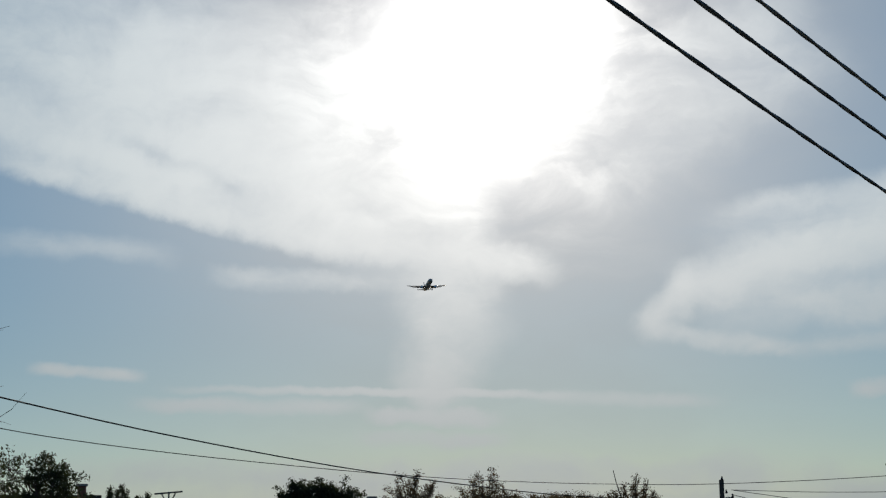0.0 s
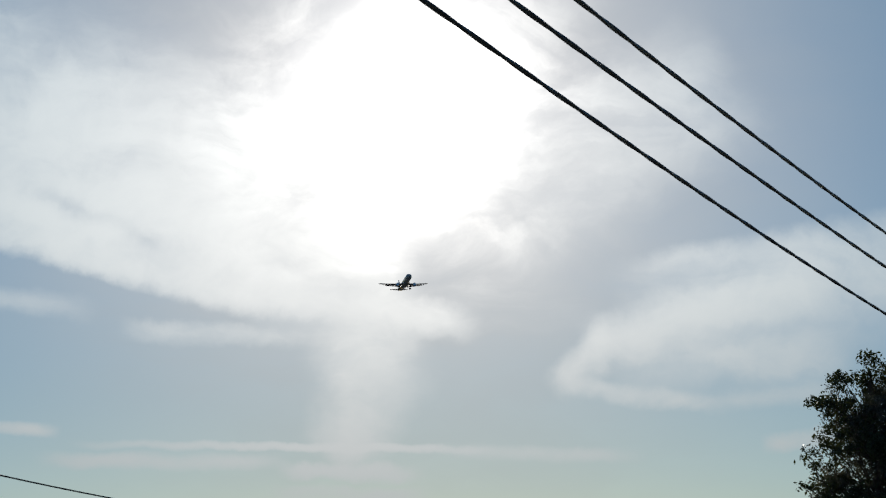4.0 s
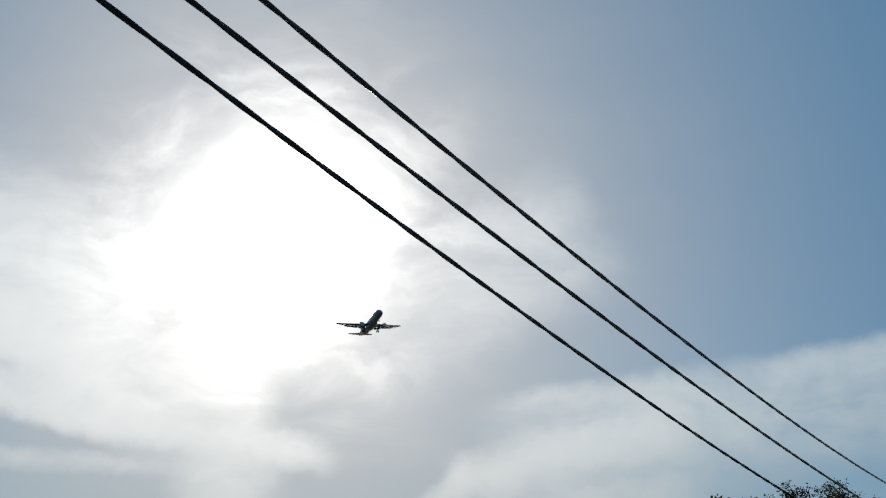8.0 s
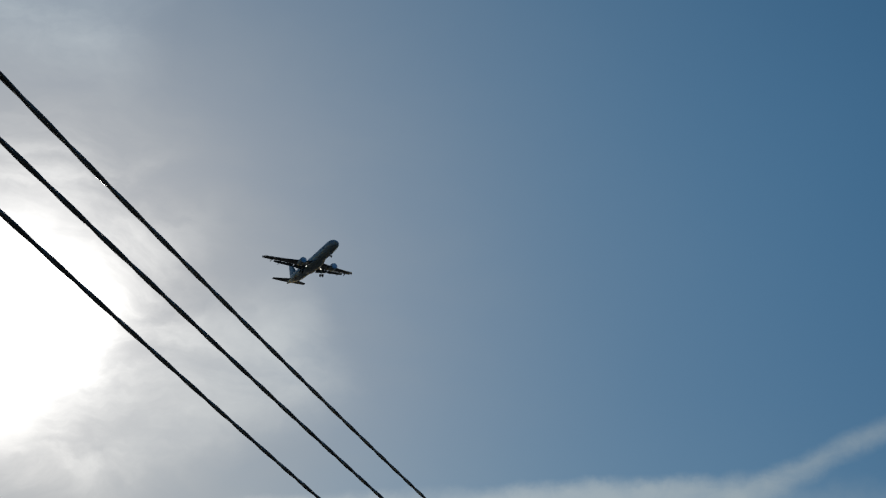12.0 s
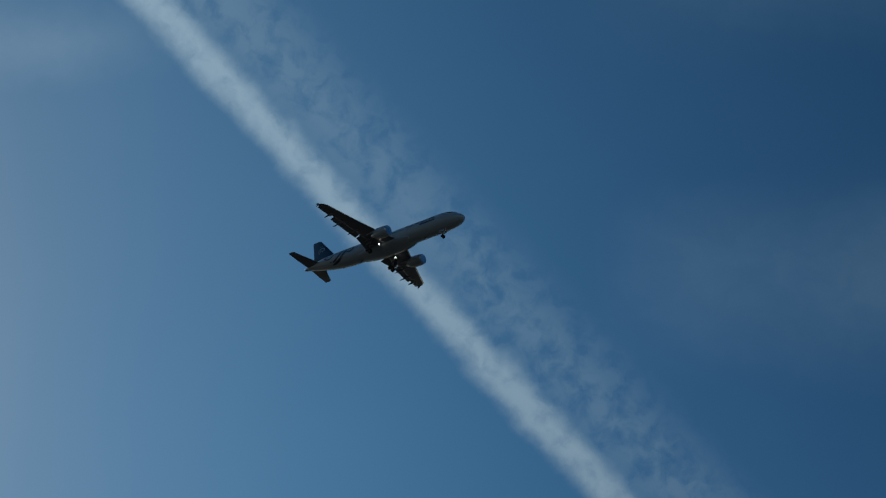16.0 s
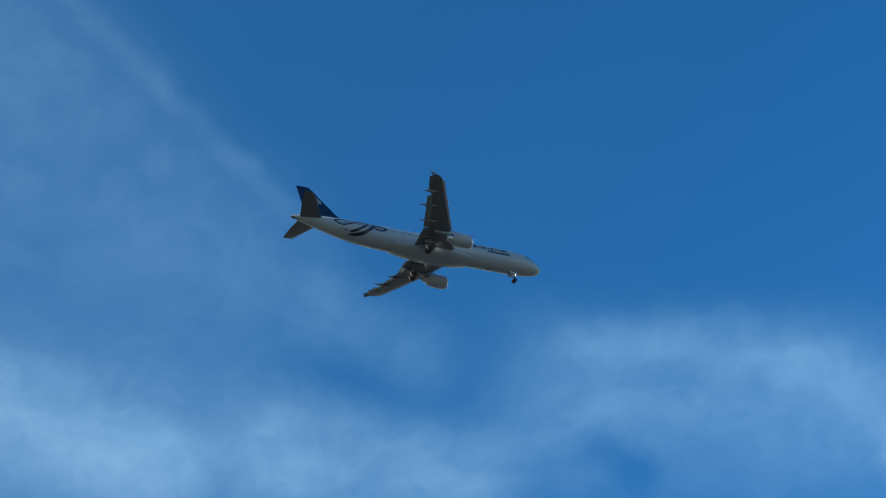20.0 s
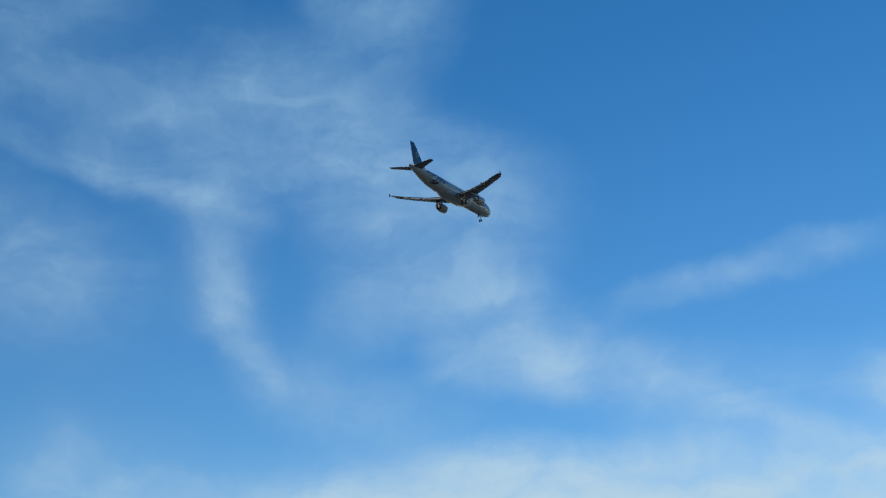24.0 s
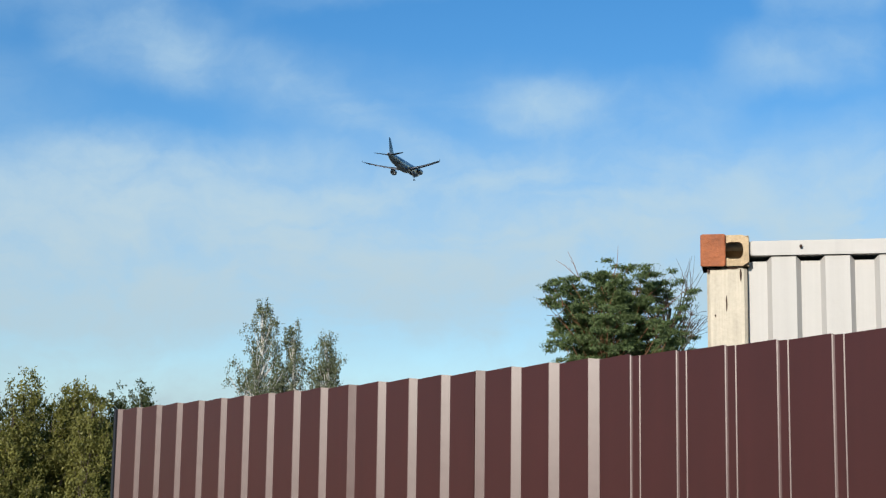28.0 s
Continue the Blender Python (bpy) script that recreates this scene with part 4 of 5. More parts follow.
    # trapezoid side sheets under the rail
    def corrugated(n0, n1, pitch, deep, sign):
        line, x = [], n0 - 0.108 * pitch / 0.197
        while x < n1:
            for dx, d in ((0.0, 0.0), (0.09, 0.0), (0.108, deep), (0.179, deep), (0.197, 0.0)):
                if n0 - 0.001 <= x + dx * pitch / 0.197 <= n1:
                    line.append((x + dx * pitch / 0.197, d * sign))
            x += pitch
        line.append((n1, 0.0))
        return line
    def panel(line, z0, z1, place):
        vs, fs = [], []
        for t in (0.0, 0.004):
            for z in (z0, z1):
                vs += [place(a, d + t, z - (0.016 if z == z1 and abs(d) > 0.01 else 0.0)) for a, d in line]
        n = len(line)
        for k in range(n - 1):
            fs += [(k, k + 1, n + k + 1, n + k), (2 * n + k + 1, 2 * n + k, 3 * n + k, 3 * n + k + 1), (n + k, n + k + 1, 3 * n + k + 1, 3 * n + k)]
        return vs, fs
    part("side_panel", panel(corrugated(0.172, length - 0.17, 0.197, 0.027, 1), 0.15, height - 0.079, lambda a, d, z: (a, 0.028 + d, z)), BOX_WHITE, c, "white corrugated side panel", smooth=False)
    part("side_panel", panel(corrugated(0.172, length - 0.17, 0.197, 0.027, -1), 0.15, height - 0.079, lambda a, d, z: (a, depth - 0.03 + d, z)), BOX_WHITE, c, "white corrugated side panel", smooth=False)
    part("end_panel", panel(corrugated(0.17, depth - 0.17, 0.25, 0.04, 1), 0.15, height - 0.079, lambda a, d, z: (0.03 + d, a, z)), BOX_WHITE, c, "white corrugated end panel", smooth=False)
    part("end_door", box(0.05, depth / 2 - 0.17, height - 0.25, (length - 0.04, depth * 0.29, height / 2), 0.008), BOX_WHITE, c, smooth=False)
    part("end_door", box(0.05, depth / 2 - 0.17, height - 0.25, (length - 0.04, depth * 0.71, height / 2), 0.008), BOX_WHITE, c, smooth=False)
    part("roof", box(length - 0.12, depth - 0.12, 0.02, (length / 2, depth / 2, height - 0.028), 0.004), BOX_WHITE, c, smooth=False)
    rng = random.Random(9)
    for x, z, w, h in ((0.092, 2.33, 0.0032, 0.07), (0.05, 2.285, 0.003, 0.012), (0.05, 2.466, 0.03, 0.014), (0.112, 2.468, 0.026, 0.012), (0.146, 2.44, 0.004, 0.05), (0.026, 2.458, 0.006, 0.026)):
        ring = [(x + w * rng.uniform(0.7, 1.2) * math.cos(a), 0.0155 - 0.0022, z + h / 2 * rng.uniform(0.7, 1.2) * math.sin(a)) for a in (2 * math.pi * k / 9 for k in range(9))]
        part("rust_stain", (ring, [tuple(range(9))]), RUSTDARK, c, "dark rust stain", smooth=False)
    part("bolt", moved(lathe([(0, 0.0055), (-0.01, 0.006), (-0.014, 0.003)], 8, "y"), pose(0.37, 0.012, height - 0.047)), RUSTDARK, c, "dark bolt in the top rail")
    for x in (0.4, length - 0.4):
        for y in (0.3, depth - 0.3):
            b = new("concrete_block", mesh_of("concrete_block", *box(0.4, 0.4, top - height + 0.12, (0, 0, 0), 0.015), False))
            b.data.materials.append(CONCRETE)
            b.matrix_basis = m @ pose(x, y, -(top - height + 0.12) / 2)
            tagged(b, "rough concrete block under the container's corner", "block", "blocks under the container")


build_container()

# ---- trees ----


def leaf_cloud(rng, spots, per, spread, size, flat=1.0, hang=0.0, slim=0.45):
    """Small folded leaves scattered round spots: (verts, faces)."""
    n = len(spots) * per
    c = np.repeat(np.array(spots), per, 0) + rng.normal(0, 1, (n, 3)) * np.array((spread, spread, spread * flat))
    a = rng.normal(0, 1, (n, 3))
    a[:, 2] -= hang
    a /= np.linalg.norm(a, axis=1)[:, None]
    b = np.cross(a, rng.normal(0, 1, (n, 3)))
    b /= np.linalg.norm(b, axis=1)[:, None]
    s = (size * rng.uniform(0.6, 1.4, n))[:, None]
    up = np.cross(a, b)
    v = np.stack((c - a * s, c + b * s * slim + up * s * 0.15, c + a * s, c - b * s * slim + up * s * 0.15), 1).reshape(-1, 3)
    i = np.arange(n) * 4
    f = np.stack((i, i + 1, i + 2, i + 3), 1)
    return v, f


def limb(rng, start, way_, length, r, droop, segs=5):
    pts, p, d = [Vector(start)], Vector(start), Vector(way_).normalized()
    for k in range(segs):
        d = (d + Vector(rng.normal(0, 0.16, 3)) + Vector((0, 0, -droop))).normalized()
        p = p + d * (length / segs)
        pts.append(p)
    return pts, [r * (1 - 0.85 * k / segs) for k in range(segs + 1)]


def tree(label, at, profile, bark, leaf, seed, clumps=140, per=120, spread=0.17, size=0.045, flat=0.8, hang=0.0, trunk_r=0.12, lump=0.35, category="tree", name="tree", group="",
         slim=0.45, shell=0.5, bare=0.0, twig=1.0):
    """A tree; profile: (height, crown radius) from the crown's foot to its top. Clumps of leaves on limbs fill a lumpy crown."""
    rng = np.random.default_rng(seed)
    hs, rs = [h for h, r in profile], [r for h, r in profile]
    height, base = hs[-1], hs[0]
    root = thing(name, label, category, pose(*at, 0), group)
    tp, tr = limb(rng, (0, 0, -0.15), (0, 0, 1), height * 0.95, trunk_r, -0.25, 9)
    lean = Vector((tp[-1].x, tp[-1].y, 0))
    tp = [p - lean * (i / 9) for i, p in enumerate(tp)]
    wood = [tube(tp, [x + trunk_r * 0.1 for x in tr], 7)]
    off = Vector((seed * 3.7, seed * 1.3, 0))
    bulk = np.array(rs) + 0.15
    fine = np.linspace(base, height, 200)
    weight = np.interp(fine, hs, bulk) ** 1.4
    leaves = []
    for k in range(clumps):
        z = float(np.interp(rng.uniform(), np.cumsum(weight) / weight.sum(), fine))
        a = k * 2.39996 + rng.uniform(-0.6, 0.6)
        r = float(np.interp(z, hs, rs))
        way_ = Vector((math.cos(a), math.sin(a), 0))
        swell = 1 + lump * noise.noise(way_ * 1.6 + Vector((0, 0, z * 1.1)) + off) * 1.6
        c = way_ * (r * min(1.18, swell) * rng.uniform(shell, 1.0))
        c.z = z - 0.06 + lump * 0.25 * noise.noise(way_ * 2.1 + off)
        z0 = max(base * 0.7, z - 0.35 * r - 0.2)
        i = min(int(z0 / (height * 0.95) * 9), 8)
        s = tp[i]
        bend_ = s.lerp(c, 0.55) + Vector(rng.normal(0, 0.06 * r + 0.01, 3)) + Vector((0, 0, -0.05 * r))
        wood.append(tube([s, bend_, c, c + (c - bend_).normalized() * spread * 0.8], [trunk_r * k * twig for k in (0.26, 0.16, 0.08, 0.04)], 4))
        if rng.uniform() < bare:
            for _ in range(4):
                w = (c - bend_).normalized() + Vector(rng.normal(0, 0.6, 3))
                wood.append(tube([c, c + w * spread * 1.3, c + w * spread * 2.2 + Vector(rng.normal(0, spread * 0.4, 3))], [trunk_r * 0.07, trunk_r * 0.05, trunk_r * 0.025], 3))
            continue
        # a few sprays in each clump
        tips = [tuple(c + Vector(rng.normal(0, 1, 3)) * spread * 0.8 * Vector((1, 1, flat)).length / 1.5) for _ in range(5)]
        leaves.append(leaf_cloud(rng, tips, max(1, per // 5), spread * 0.42, size, flat, hang, slim))
    wv_, wf = joined(*wood)
    cv = np.concatenate([v for v, f in leaves])
    starts = np.cumsum([0] + [len(v) for v, f in leaves])
    cf = np.concatenate([f + k for (v, f), k in zip(leaves, starts)])
    part("trunk", (wv_, wf), bark, root)
    tagged(part("crown", (cv, cf), leaf, root, smooth=False), kind="stuff")
    return root


def vase_tree(label, at, height, radius, base, bark, leaf, seed, shoots=34, per=26, size=0.035, trunk_r=0.08, group="", extra=()):
    """A pruned tree whose straight shoots fan upwards, with leaves along them."""
    rng = np.random.default_rng(seed)
    root = thing("tree", label, "tree", pose(*at, 0), group)
    wood = [tube([(0, 0, -0.2), (0.02, 0.01, base * 0.5), (0, 0, base)], [trunk_r, trunk_r * 0.9, trunk_r * 0.8], 7)]
    spots = []
    ways = []
    for k in range(shoots):
        a = k * 2.39996 + rng.uniform(-0.3, 0.3)
        out = radius * math.sqrt((k + 0.5) / shoots)
        up = (height - base) * (1 - 0.55 * (out / radius) ** 2) * rng.uniform(0.7, 1.0)
        ways.append((Vector((math.cos(a) * out, math.sin(a) * out, up)), True))
    ways += [(Vector(w), False) for w in extra]
    for w, leafy_ in ways:
        s = Vector((0, 0, base)) + Vector((w.x, w.y, 0)) * 0.12
        pts = [s + Vector((w.x * f, w.y * f, w.z * f ** 0.85)) + Vector(rng.normal(0, 0.025, 3)) * (f > 0) for f in (0, 0.3, 0.55, 0.8, 1.0)]
        wood.append(tube(pts, [0.028, 0.022, 0.017, 0.012, 0.008] if leafy_ else [0.03, 0.027, 0.024, 0.02, 0.016], 4))
        if leafy_:
            spots += [tuple(pts[i].lerp(pts[i + 1], f)) for i in (1, 2, 3) for f in (0.1, 0.45, 0.8)]
            for i, f in ((1, 0.2), (2, 0.1), (2, 0.7), (3, 0.4)):
                q = pts[i].lerp(pts[i + 1], f)
                e = q + Vector((rng.normal(0, 0.13) + w.x * 0.12, rng.normal(0, 0.13) + w.y * 0.12, rng.uniform(0.1, 0.3)))
                wood.append(tube([q, e], [0.009, 0.005], 3))
                spots += [tuple(q.lerp(e, 0.5)), tuple(e)]
    part("trunk", joined(*wood), bark, root)
    cv, cf = leaf_cloud(rng, spots, per, 0.06, size)
    tagged(part("crown", (cv, cf), leaf, root, smooth=False), kind="stuff")
    return root


def spot(az, dist):
    p = aim(az, 0) * dist + (C_SIDE * 0.13 if az > -26 else Vector())
    return (p.x, p.y, 0.0)


def rise_to(el, dist):
    return EYE + dist * math.tan(radians(el))


def build_trees():
    def crown(top, low, r, kind="round"):
        forms = {"round": ((0, 0.5), (0.15, 0.85), (0.4, 1.0), (0.65, 0.92), (0.85, 0.62), (0.95, 0.32), (1, 0.1)),
                 "spire": ((0, 0.8), (0.2, 1.0), (0.5, 0.75), (0.75, 0.42), (0.92, 0.18), (1, 0.04)),
                 "pointed": ((0, 0.9), (0.45, 1.0), (0.68, 0.82), (0.82, 0.52), (0.92, 0.26), (1, 0.06)),
                 "flat": ((0, 0.55), (0.25, 0.95), (0.55, 1.0), (0.8, 0.75), (0.95, 0.42), (1, 0.15))}
        return [(low + (top - low) * f, r * w) for f, w in forms[kind]]
    # garden trees on the sunny side
    tree("broad dark leafy tree beside the overhead cables", spot(-28.7, 31), [(2.3, 0.8), (3.0, 1.6), (4.0, 2.2), (4.9, 2.25), (5.4, 2.15), (5.9, 1.85), (6.4, 1.35), (6.78, 0.6)], BARK, LEAF_SHADE, 11, 520, 330, 0.17, 0.028, trunk_r=0.17, lump=0.2)
    tree("low dark shrub at the foot of a broad tree", spot(-26.0, 30), crown(rise_to(9.72, 30), 0.4, 1.5), BARK, LEAF_DARK, 12, 190, 200, 0.15, 0.036, trunk_r=0.07, category="shrub", name="shrub")
    tree("dark unkempt tree beside a chimney", spot(5.0, 50), crown(rise_to(4.85, 50), 1.2, 1.75), BARK, LEAF_DARK, 13, 200, 190, 0.2, 0.045, lump=0.6, bare=0.03)
    tree("tall thin tree with bare drooping twigs", spot(9.6, 25), crown(rise_to(9.7, 25), 3.4, 1.7), BARK, LEAF_AUTUMN, 14, 70, 16, 0.16, 0.024, bare=0.7, trunk_r=0.09, lump=0.5)
    tree("dark tree behind a garden roof", spot(6.8, 40), crown(rise_to(5.3, 40), 1.3, 1.0), BARK, LEAF_DARK, 29, 80, 80, 0.16, 0.04, lump=0.6, bare=0.1)
    vase_tree("small bushy tree with upright twigs behind a roof", spot(2.3, 72), rise_to(4.0, 72), 0.85, 3.0, BARK, LEAF_DARK, 15, 30, 40, 0.05, group="small trees behind the roof")
    vase_tree("small bushy tree with upright twigs behind a roof", spot(1.5, 74), rise_to(3.85, 74), 0.7, 3.0, BARK, LEAF_DARK, 16, 26, 40, 0.05, group="small trees behind the roof")
    for az, el, seed, far_ in ((-3.55, 3.72, 17, 70), (-4.3, 3.84, 40, 71), (-5.1, 3.72, 18, 71)):
        tree("dense round dark tree", spot(az, far_), crown(rise_to(el, far_), 0.9, 1.5, "flat"), BARK, LEAF_DARK, seed, 380, 200, 0.19, 0.055, trunk_r=0.14, lump=0.08, shell=0.2, twig=0.4, group="dense round trees")
    for az, el, r, seed, more in ((-7.55, 4.38, 0.95, 19, ()), (-10.05, 4.52, 1.0, 20, ()), (-15.0, 4.1, 1.0, 21, ((-0.62, 0, 2.62), (0.58, 0.1, 2.3)))):
        vase_tree("young orchard tree with upright twigs and sparse leaves", spot(az, 62), rise_to(el, 62), r * 1.35, 3.5, BARK, LEAF_AUTUMN, seed, 44, 18, 0.036, group="orchard trees", extra=more)
    # far wood behind the gardens
    rng = np.random.default_rng(30)
    spots, wood = [], []
    for k in range(52):
        az = -8.0 - 9.4 * k / 51
        d = 102 + rng.uniform(-4, 6)
        top = rise_to(float(np.interp(az, (-17.3, -16.6, -15.5, -13.0, -11.6, -8.9, -8.1), (2.4, 2.95, 3.17, 3.4, 3.4, 3.32, 3.0))) + rng.uniform(-0.1, 0.03), d)
        p = aim(az, 0) * d
        wood.append(tube([(p.x, p.y, 0), (p.x, p.y, top * 0.8)], [0.12, 0.04], 5))
        for j in range(95):
            f = rng.uniform(0.0, 1.0) ** 0.7
            rr = 1.1 * math.sqrt(max(0.03, 1 - (f * 1.4 - 0.5) ** 2))
            a = rng.uniform(0, 6.28)
            spots.append((p.x + rr * math.cos(a), p.y + rr * math.sin(a), top * f - 0.12))
    wood_root = thing("far_wood", "dark brownish wood far behind the gardens", "wood", kind="stuff")
    part("trunks", joined(*wood), BARK, wood_root)
    part("foliage", leaf_cloud(rng, spots, 56, 0.15, 0.055), LEAF_AUTUMN, wood_root, smooth=False)
    # trees behind the fence
    tree("pine with layered flat green pads and bare branch ends", spot(-170.45, 58), [(7.6, 1.6), (8.4, 2.3), (9.2, 2.45), (9.8, 2.3), (10.4, 2.05), (10.75, 1.6), (10.95, 0.8)], PINE_BARK, NEEDLE, 22, 170, 440, 0.27, 0.07, flat=0.36, trunk_r=0.2, category="pine", lump=0.65, slim=0.22, shell=0.25, bare=0.05, twig=0.45)
    tree("half-bare pine top with grey branches", spot(-172.35, 59), [(8.4, 1.2), (9.8, 1.4), (10.4, 1.1), (10.75, 0.6)], BARK, NEEDLE, 23, 60, 50, 0.24, 0.06, flat=0.5, bare=0.72, trunk_r=0.16, category="pine", slim=0.12, lump=0.5)
    for az, el, r, seed, low in ((-158.72, 7.88, 1.35, 24, 6.6), (-159.72, 7.6, 0.6, 25, 6.8), (-160.85, 7.25, 0.6, 26, 7.4)):
        tree("slender birch with hanging grey-green leaves", spot(az, 68), crown(rise_to(el, 68), low, r, "spire"), BIRCH_BARK, LEAF_BIRCH, seed, 120 if r > 1 else 60, 120, 0.15, 0.042, flat=1.7, hang=1.2, trunk_r=0.09, group="birches behind the fence", category="birch", lump=0.7, shell=0.35)
    # the last two trees take leaves coloured darker to stand for shade
    for az, el, r, seed, leaf in ((-145.6, 4.1, 1.5, 39, LEAF_MID), (-147.6, 4.3, 1.3, 31, LEAF_MID), (-149.2, 4.9, 1.35, 32, LEAF_MID), (-149.95, 5.0, 1.0, 33, LEAF_MID), (-150.85, 4.9, 1.1, 42, LEAF_MID), (-151.35, 5.42, 1.3, 34, LEAF_MID),
                                  (-152.15, 4.5, 1.1, 43, LEAF_MID), (-152.75, 5.1, 0.85, 35, LEAF_MID), (-153.4, 5.12, 0.85, 36, LEAF_MID), (-154.15, 4.6, 1.0, 37, LEAF_SHADOWED), (-154.95, 5.12, 0.9, 38, LEAF_SHADOWED)):
        far_ = 56 + seed % 3
        tree("bushy olive-green tree in a row beyond the fence" if leaf is LEAF_MID else "deep green drooping tree beside the fence's end, shade put into its leaf colour", spot(az, far_), crown(rise_to(el, far_), 0.5, r, "pointed"), BARK, leaf, seed,
             230, 150, 0.18, 0.05, flat=1.3, hang=1.0, trunk_r=0.1, group="row of trees beyond the fence", lump=0.6, shell=0.35)
    tree("low thin shrub beside the fence's end", spot(-155.75, 55), crown(rise_to(3.2, 55), 0.3, 0.45), BARK, LEAF_SHADOWED, 44, 60, 60, 0.14, 0.045, trunk_r=0.04, category="shrub", name="shrub", lump=0.5)


build_trees()

# ---- overhead cables and wires ----
CABLES = ((4.965, 38.41, 0.001017, 7.7), (4.639, 38.76, 0.000796, -3.5), (4.401, 38.09, 0.000902, -11.8))
C_HIGH = 4.4


def cable_at(k, u):
    off, az, bow, low = CABLES[k]
    a = radians(az)
    return Vector((-math.cos(a) * off + math.sin(a) * u, math.sin(a) * off + math.cos(a) * u, EYE + C_HIGH + bow * (u - low) ** 2))


def build_cables():
    for c in range(3):
        path = [cable_at(c, -14 + 62 * k / 240) for k in range(241)]
        cable = thing("overhead_cable", "black twisted overhead power cable strung between poles", "cable", group="three overhead cables")
        for ph in (0, math.pi):
            pts = []
            for k in range(0, 241 * 3 - 2):
                i, w = divmod(k, 3)
                p = path[i].lerp(path[min(i + 1, 240)], w / 3)
                a = ph + k * 62 / 720 * 2 * math.pi / 1.5
                pts.append(p + C_SIDE * (0.0058 * math.cos(a)) + Vector((0, 0, 0.0058 * math.sin(a))))
            part("strand", tube(pts, 0.0155, 8), CABLE, cable)
    for u in (-14, 48):
        p = (cable_at(0, u) + cable_at(2, u)) / 2
        heights = sorted(cable_at(c, u).z for c in range(3))
        pole = thing("cable_pole", "grey timber pole that carries three cables", "pole", pose(p.x, p.y, 0), "cable poles")
        part("shaft", tube([(0, 0, -0.5), (0, 0, heights[-1] + 0.4)], [0.13, 0.09], 12), TIMBER, pole)
        for c in range(3):
            z = cable_at(c, u).z
            q = cable_at(c, u) - p
            part("arm", tube([(0, 0, z - 0.05), (q.x, q.y, z - 0.02)], 0.03, 6), STEEL, pole)


build_cables()


def strung(a, b, sag, r, n=40):
    a, b = Vector(a), Vector(b)
    return tube([a.lerp(b, k / n) - Vector((0, 0, sag * 4 * (k / n) * (1 - k / n))) for k in range(n + 1)], r, 5)


def sky_point(az, el, dist):
    p = aim(az, 0) * dist + C_SIDE * 0.13
    return (p.x, p.y, rise_to(el, dist))


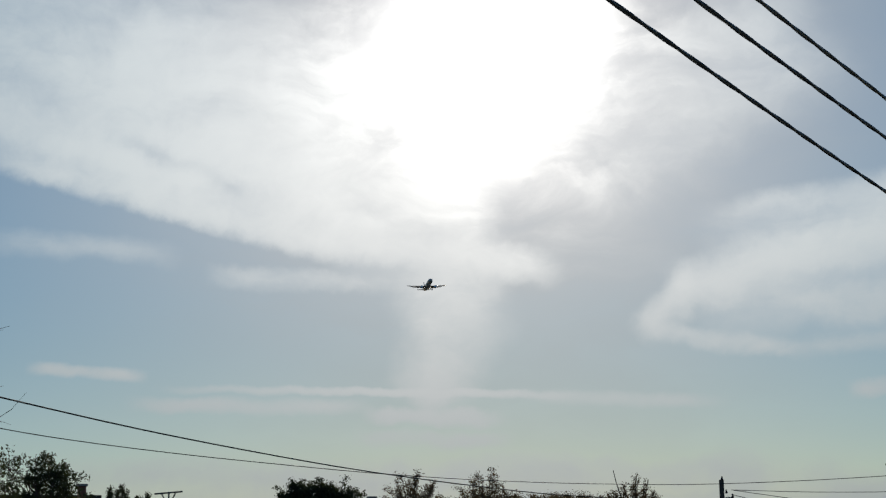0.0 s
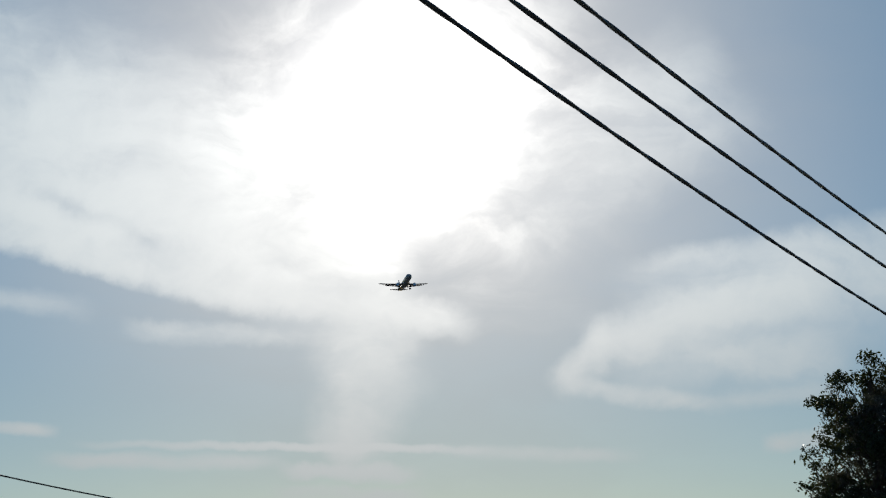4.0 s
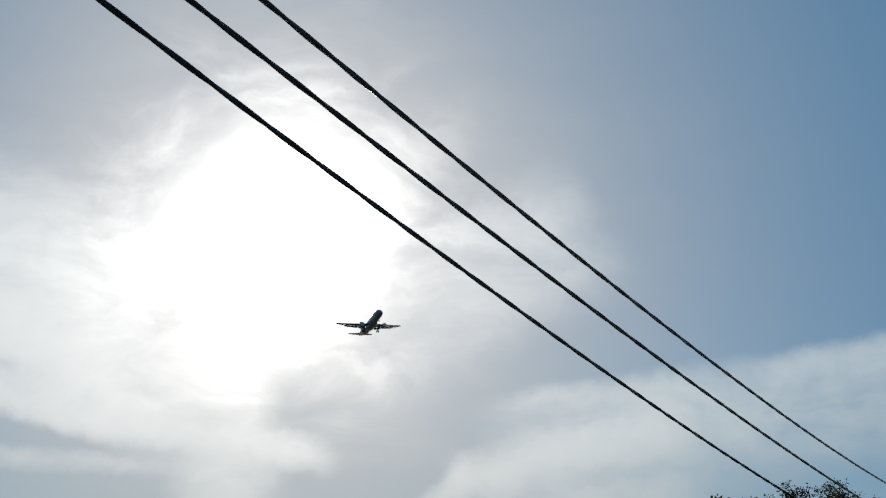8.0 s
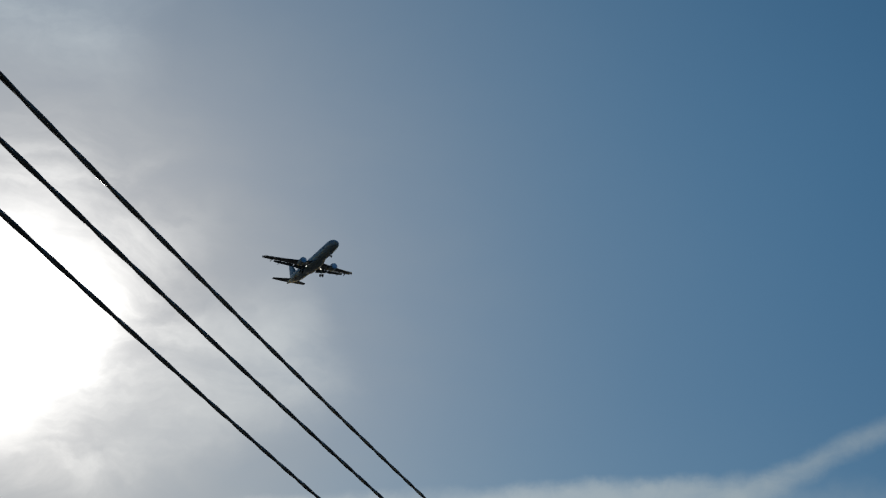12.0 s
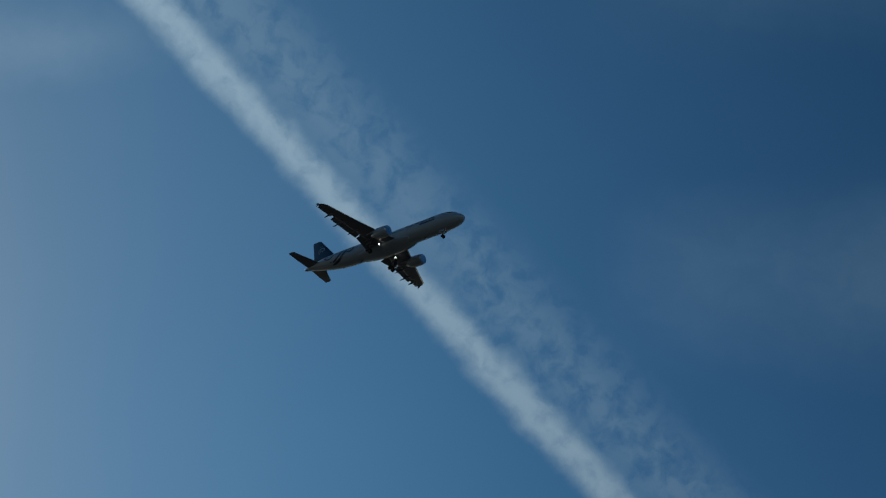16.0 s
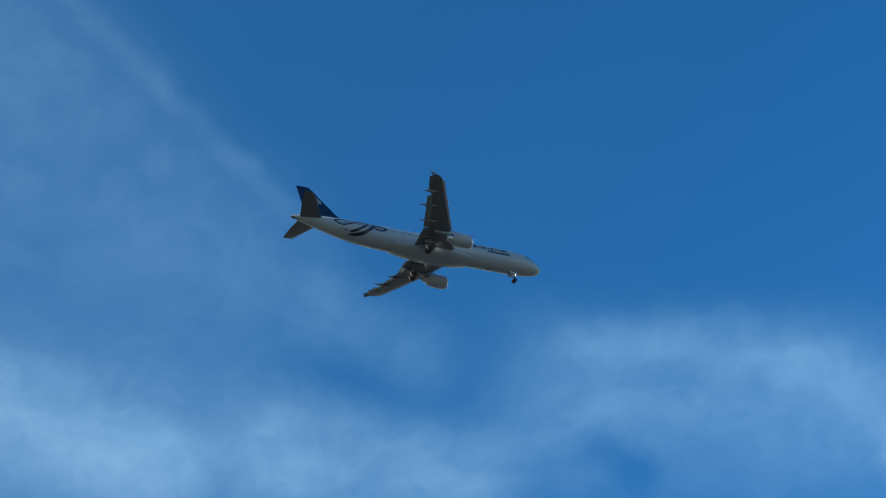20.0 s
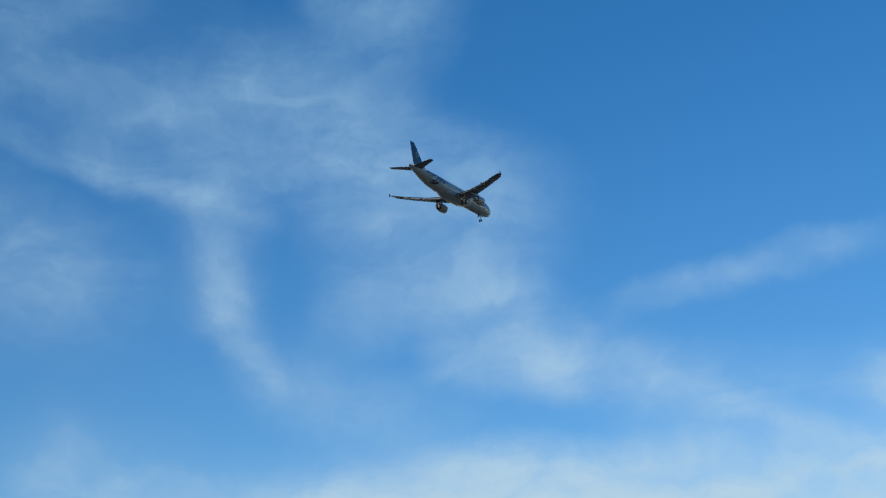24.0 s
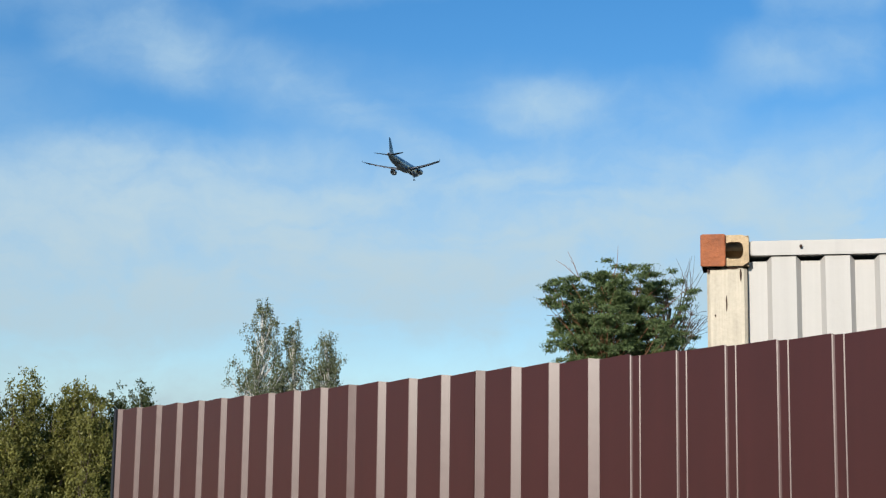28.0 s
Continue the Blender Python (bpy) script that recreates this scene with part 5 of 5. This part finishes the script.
def build_lines():
    far = 69.0
    pole = thing("power_pole", "dark timber power pole with white insulators on brackets", "pole", pose(*spot(-17.98, far)))
    top = rise_to(3.79, far)
    part("shaft", tube([(0, 0, -0.6), (0, 0, top)], [0.13, 0.095], 12), TIMBER, pole)
    for z, dx in ((top - 0.02, 0.0), (top - 0.55, 0.16), (top - 0.72, 0.42)):
        part("insulator", moved(lathe([(0, 0.03), (0.03, 0.055), (0.06, 0.05), (0.09, 0.03), (0.13, 0.035), (0.16, 0.012)], 10, "z"), pose(dx, -0.08, z)), CERAMIC, pole)
    part("bracket", joined(tube([(0, -0.05, top - 0.78), (0.2, -0.08, top - 0.7), (0.46, -0.08, top - 0.74)], 0.022, 6), tube([(0, -0.05, top - 0.95), (0.42, -0.08, top - 0.74)], 0.018, 6)), DARKMETAL, pole)
    runs = [
        # the two long wires that come down from the near side
        ([(14.0, 8.3, 30), (5.47, 6.46, 39), (0.81, 5.47, 45.5), (-3.95, 4.58, 52.5), (-6.64, 4.14, 56.6), (-9.71, 3.71, 61), (-12.78, 3.36, 64.8), (-17.95, 3.08, 68.8), (-24.15, 3.06, 70), (-33, 3.4, 72)], 0.021),
        ([(14.0, 7.0, 38), (5.43, 5.48, 46), (0.8, 4.88, 50), (-3.95, 4.39, 54), (-6.64, 4.14, 56.7), (-9.72, 3.92, 60), (-13.56, 3.74, 64), (-17.98, 3.66, 68.9), (-24.2, 3.84, 66), (-33, 4.5, 62)], 0.014),
        ([(-18.3, 3.45, 68.8), (-21.1, 3.32, 70), (-24.17, 3.28, 72), (-33, 3.4, 76)], 0.013),
        ([(-18.3, 3.45, 68.8), (-20.4, 3.1, 72), (-22.53, 2.74, 76), (-26, 2.2, 82)], 0.013),
        ([(-18.3, 3.3, 68.8), (-19.2, 3.05, 72), (-20.14, 2.8, 76), (-22.48, 2.3, 82)], 0.013),
        ([(-16.4, 3.13, 67), (-17.15, 2.87, 60), (-19, 2.4, 55), (-21.5, 2.0, 52)], 0.013)]
    for pts, r in runs:
        p = np.array([sky_point(*q) for q in pts])
        u = np.concatenate(([0], np.cumsum(np.linalg.norm(np.diff(p, axis=0), axis=1))))
        path = []
        n = len(p)
        for i in range(n - 1):
            m0 = (p[min(i + 1, n - 1)] - p[max(i - 1, 0)]) / (u[min(i + 1, n - 1)] - u[max(i - 1, 0)])
            m1 = (p[min(i + 2, n - 1)] - p[i]) / (u[min(i + 2, n - 1)] - u[i])
            h = u[i + 1] - u[i]
            for k in range(6):
                t = k / 6
                path.append(p[i] * (2 * t ** 3 - 3 * t ** 2 + 1) + m0 * h * (t ** 3 - 2 * t ** 2 + t) + p[i + 1] * (3 * t ** 2 - 2 * t ** 3) + m1 * h * (t ** 3 - t ** 2))
        path.append(p[-1])
        w = new("power_wire", mesh_of("power_wire", *tube(path, r, 5)))
        w.data.materials.append(WIRE)
        tagged(w, "thin dark overhead wire above the gardens", "wire", "overhead wires of the gardens")
    for az, dist, el in ((14.0, 34, 8.4), (-33, 66, 4.7), (-22.48, 82, 2.0), (-26, 82, 1.9), (-21.5, 52, 2.1)):
        q = thing("timber_pole", "plain grey timber pole", "pole", pose(*spot(az, dist)), "timber poles")
        part("shaft", tube([(0, 0, -0.5), (0, 0, rise_to(el, dist))], [0.13, 0.1], 10), TIMBER, q)
        part("cross_arm", box(1.6, 0.09, 0.09, (0, 0, rise_to(el, dist) - 0.25), 0.01), TIMBER, q, smooth=False)


build_lines()

# ---- village houses, of which only roofs and chimneys stand out ----


def house(label, az0, az1, dist, ridge_el, wall_h, depth, chimneys):
    a, b = aim(az0, 0) * dist, aim(az1, 0) * dist
    mid = (a + b) / 2
    length = (b - a).length
    ang = math.atan2(b.y - a.y, b.x - a.x)
    root = thing("house", label, "house", Matrix.Translation(mid) @ Matrix.Rotation(ang, 4, "Z"), "village houses")
    ridge = rise_to(ridge_el, dist)
    x, y = length / 2 - 0.3, depth / 2
    t = 0.25
    for s in (-1, 1):
        wall = part("wall", box(2 * x, t, wall_h, (0, s * (y - t / 2), wall_h / 2)), PLASTER, root, smooth=False)
        for k in (-0.5, 0.5):
            w = part("window", box(1.0, 0.05, 1.2, (k * x, s * (y + 0.012), wall_h * 0.55), 0.01), PANE, root, smooth=False)
            part("window_frame", joined(box(1.12, 0.05, 0.06, (k * x, s * (y + 0.03), wall_h * 0.55 + 0.62)), box(1.12, 0.05, 0.06, (k * x, s * (y + 0.03), wall_h * 0.55 - 0.62)), box(0.06, 0.05, 1.2, (k * x, s * (y + 0.03), wall_h * 0.55))), WHITE, w, smooth=False)
    for s in (-1, 1):
        part("gable", loft([[(s * x - t / 2, -y + t, 0), (s * x - t / 2, y - t, 0), (s * x - t / 2, y - t, wall_h), (s * x - t / 2, 0, ridge - 0.18), (s * x - t / 2, -y + t, wall_h)],
                            [(s * x + t / 2, -y + t, 0), (s * x + t / 2, y - t, 0), (s * x + t / 2, y - t, wall_h), (s * x + t / 2, 0, ridge - 0.18), (s * x + t / 2, -y + t, wall_h)]]), PLASTER, root, smooth=False)
    slope = (ridge - wall_h) / y
    for s in (-1, 1):
        line = []
        n = int(length / 0.35)
        for k in range(n + 1):
            px = -length / 2 + length * k / n
            line.append((px, 0.03 if k % 2 else 0.0))
        vs, fs = [], []
        for lift in (0.0, -0.08):
            for py in (0.0, y + 0.4):
                vs += [(px, s * py, ridge - py * slope + dz + lift) for px, dz in line]
        m = len(line)
        for k in range(m - 1):
            fs += [(k, k + 1, m + k + 1, m + k), (2 * m + k, 3 * m + k, 3 * m + k + 1, 2 * m + k + 1), (m + k, m + k + 1, 3 * m + k + 1, 3 * m + k)]
        part("roof_slope", (vs, fs), ROOFING, root, "dark ribbed roof slope", smooth=False)
    part("ridge_cap", tube([(-length / 2, 0, ridge + 0.02), (length / 2, 0, ridge + 0.02)], 0.07, 6), ROOFING, root)
    for az, el, w in chimneys:
        p = aim(az, 0) * dist
        px = (p - mid).dot((b - a).normalized())
        h = rise_to(el, dist)
        ch = part("chimney", box(w, w, h - ridge + 1.0, (px, 0.0, (h + ridge - 1.0) / 2), 0.01), BRICK, root, "soot-dark brick chimney", smooth=False)
        part("chimney_cap", box(w + 0.1, w + 0.1, 0.07, (px, 0.0, h + 0.03), 0.01), CONCRETE, ch, smooth=False)
    return root


house("low house with a dark roof and a brick chimney", 9.5, 3.0, 58, 3.36, 2.5, 6.5, ((3.65, 3.74, 0.28),))
house("long low house with a dark ribbed roof", 2.92, -2.9, 63, 3.17, 2.6, 7.0, ())
house("house hidden behind trees, its chimney standing out", -4.0, -9.0, 80, 2.75, 2.6, 7.0, ((-6.07, 3.33, 0.4),))


def build_antenna():
    p = aim(0.78, 0) * 62.6
    z0 = rise_to(3.15, 62.6)
    root = thing("tv_antenna", "thin metal television antenna on a roof", "antenna", Matrix.Translation((p.x, p.y, z0)))
    part("mast", tube([(0, 0, -0.1), (0, 0, 0.42)], 0.03, 6), DARKMETAL, root)
    part("boom", tube([(-0.52, 0, 0.37), (0.5, 0, 0.46)], 0.03, 6), DARKMETAL, root)
    for s in (-1, 1):
        part("strut", tube([(0.02 * s, 0, -0.05), (0.26 * s, 0, 0.41 + 0.03 * s)], 0.026, 5), DARKMETAL, root)
    for x in (-0.45, -0.25, -0.05, 0.15, 0.3, 0.45):
        part("element", tube([(x, -0.4, 0.42 + 0.09 * x), (x, 0.4, 0.42 + 0.09 * x)], 0.008, 4), DARKMETAL, root)


build_antenna()


def motions():
    # a steady approach: 72.7 m/s along -y, sinking 3.8 m/s
    # and at last a slight drift sideways
    drifts = {25: 0.3, 26: 1.7, 27: 1.8, 28: 1.8}
    walk(airliner, [(t, pose(196.02 + drifts.get(t, 0.0), 1378.95 - 72.711 * t, 261.05 - 3.765 * t, 1.85, -2.76, -90)) for t in range(0, 29)])


motions()
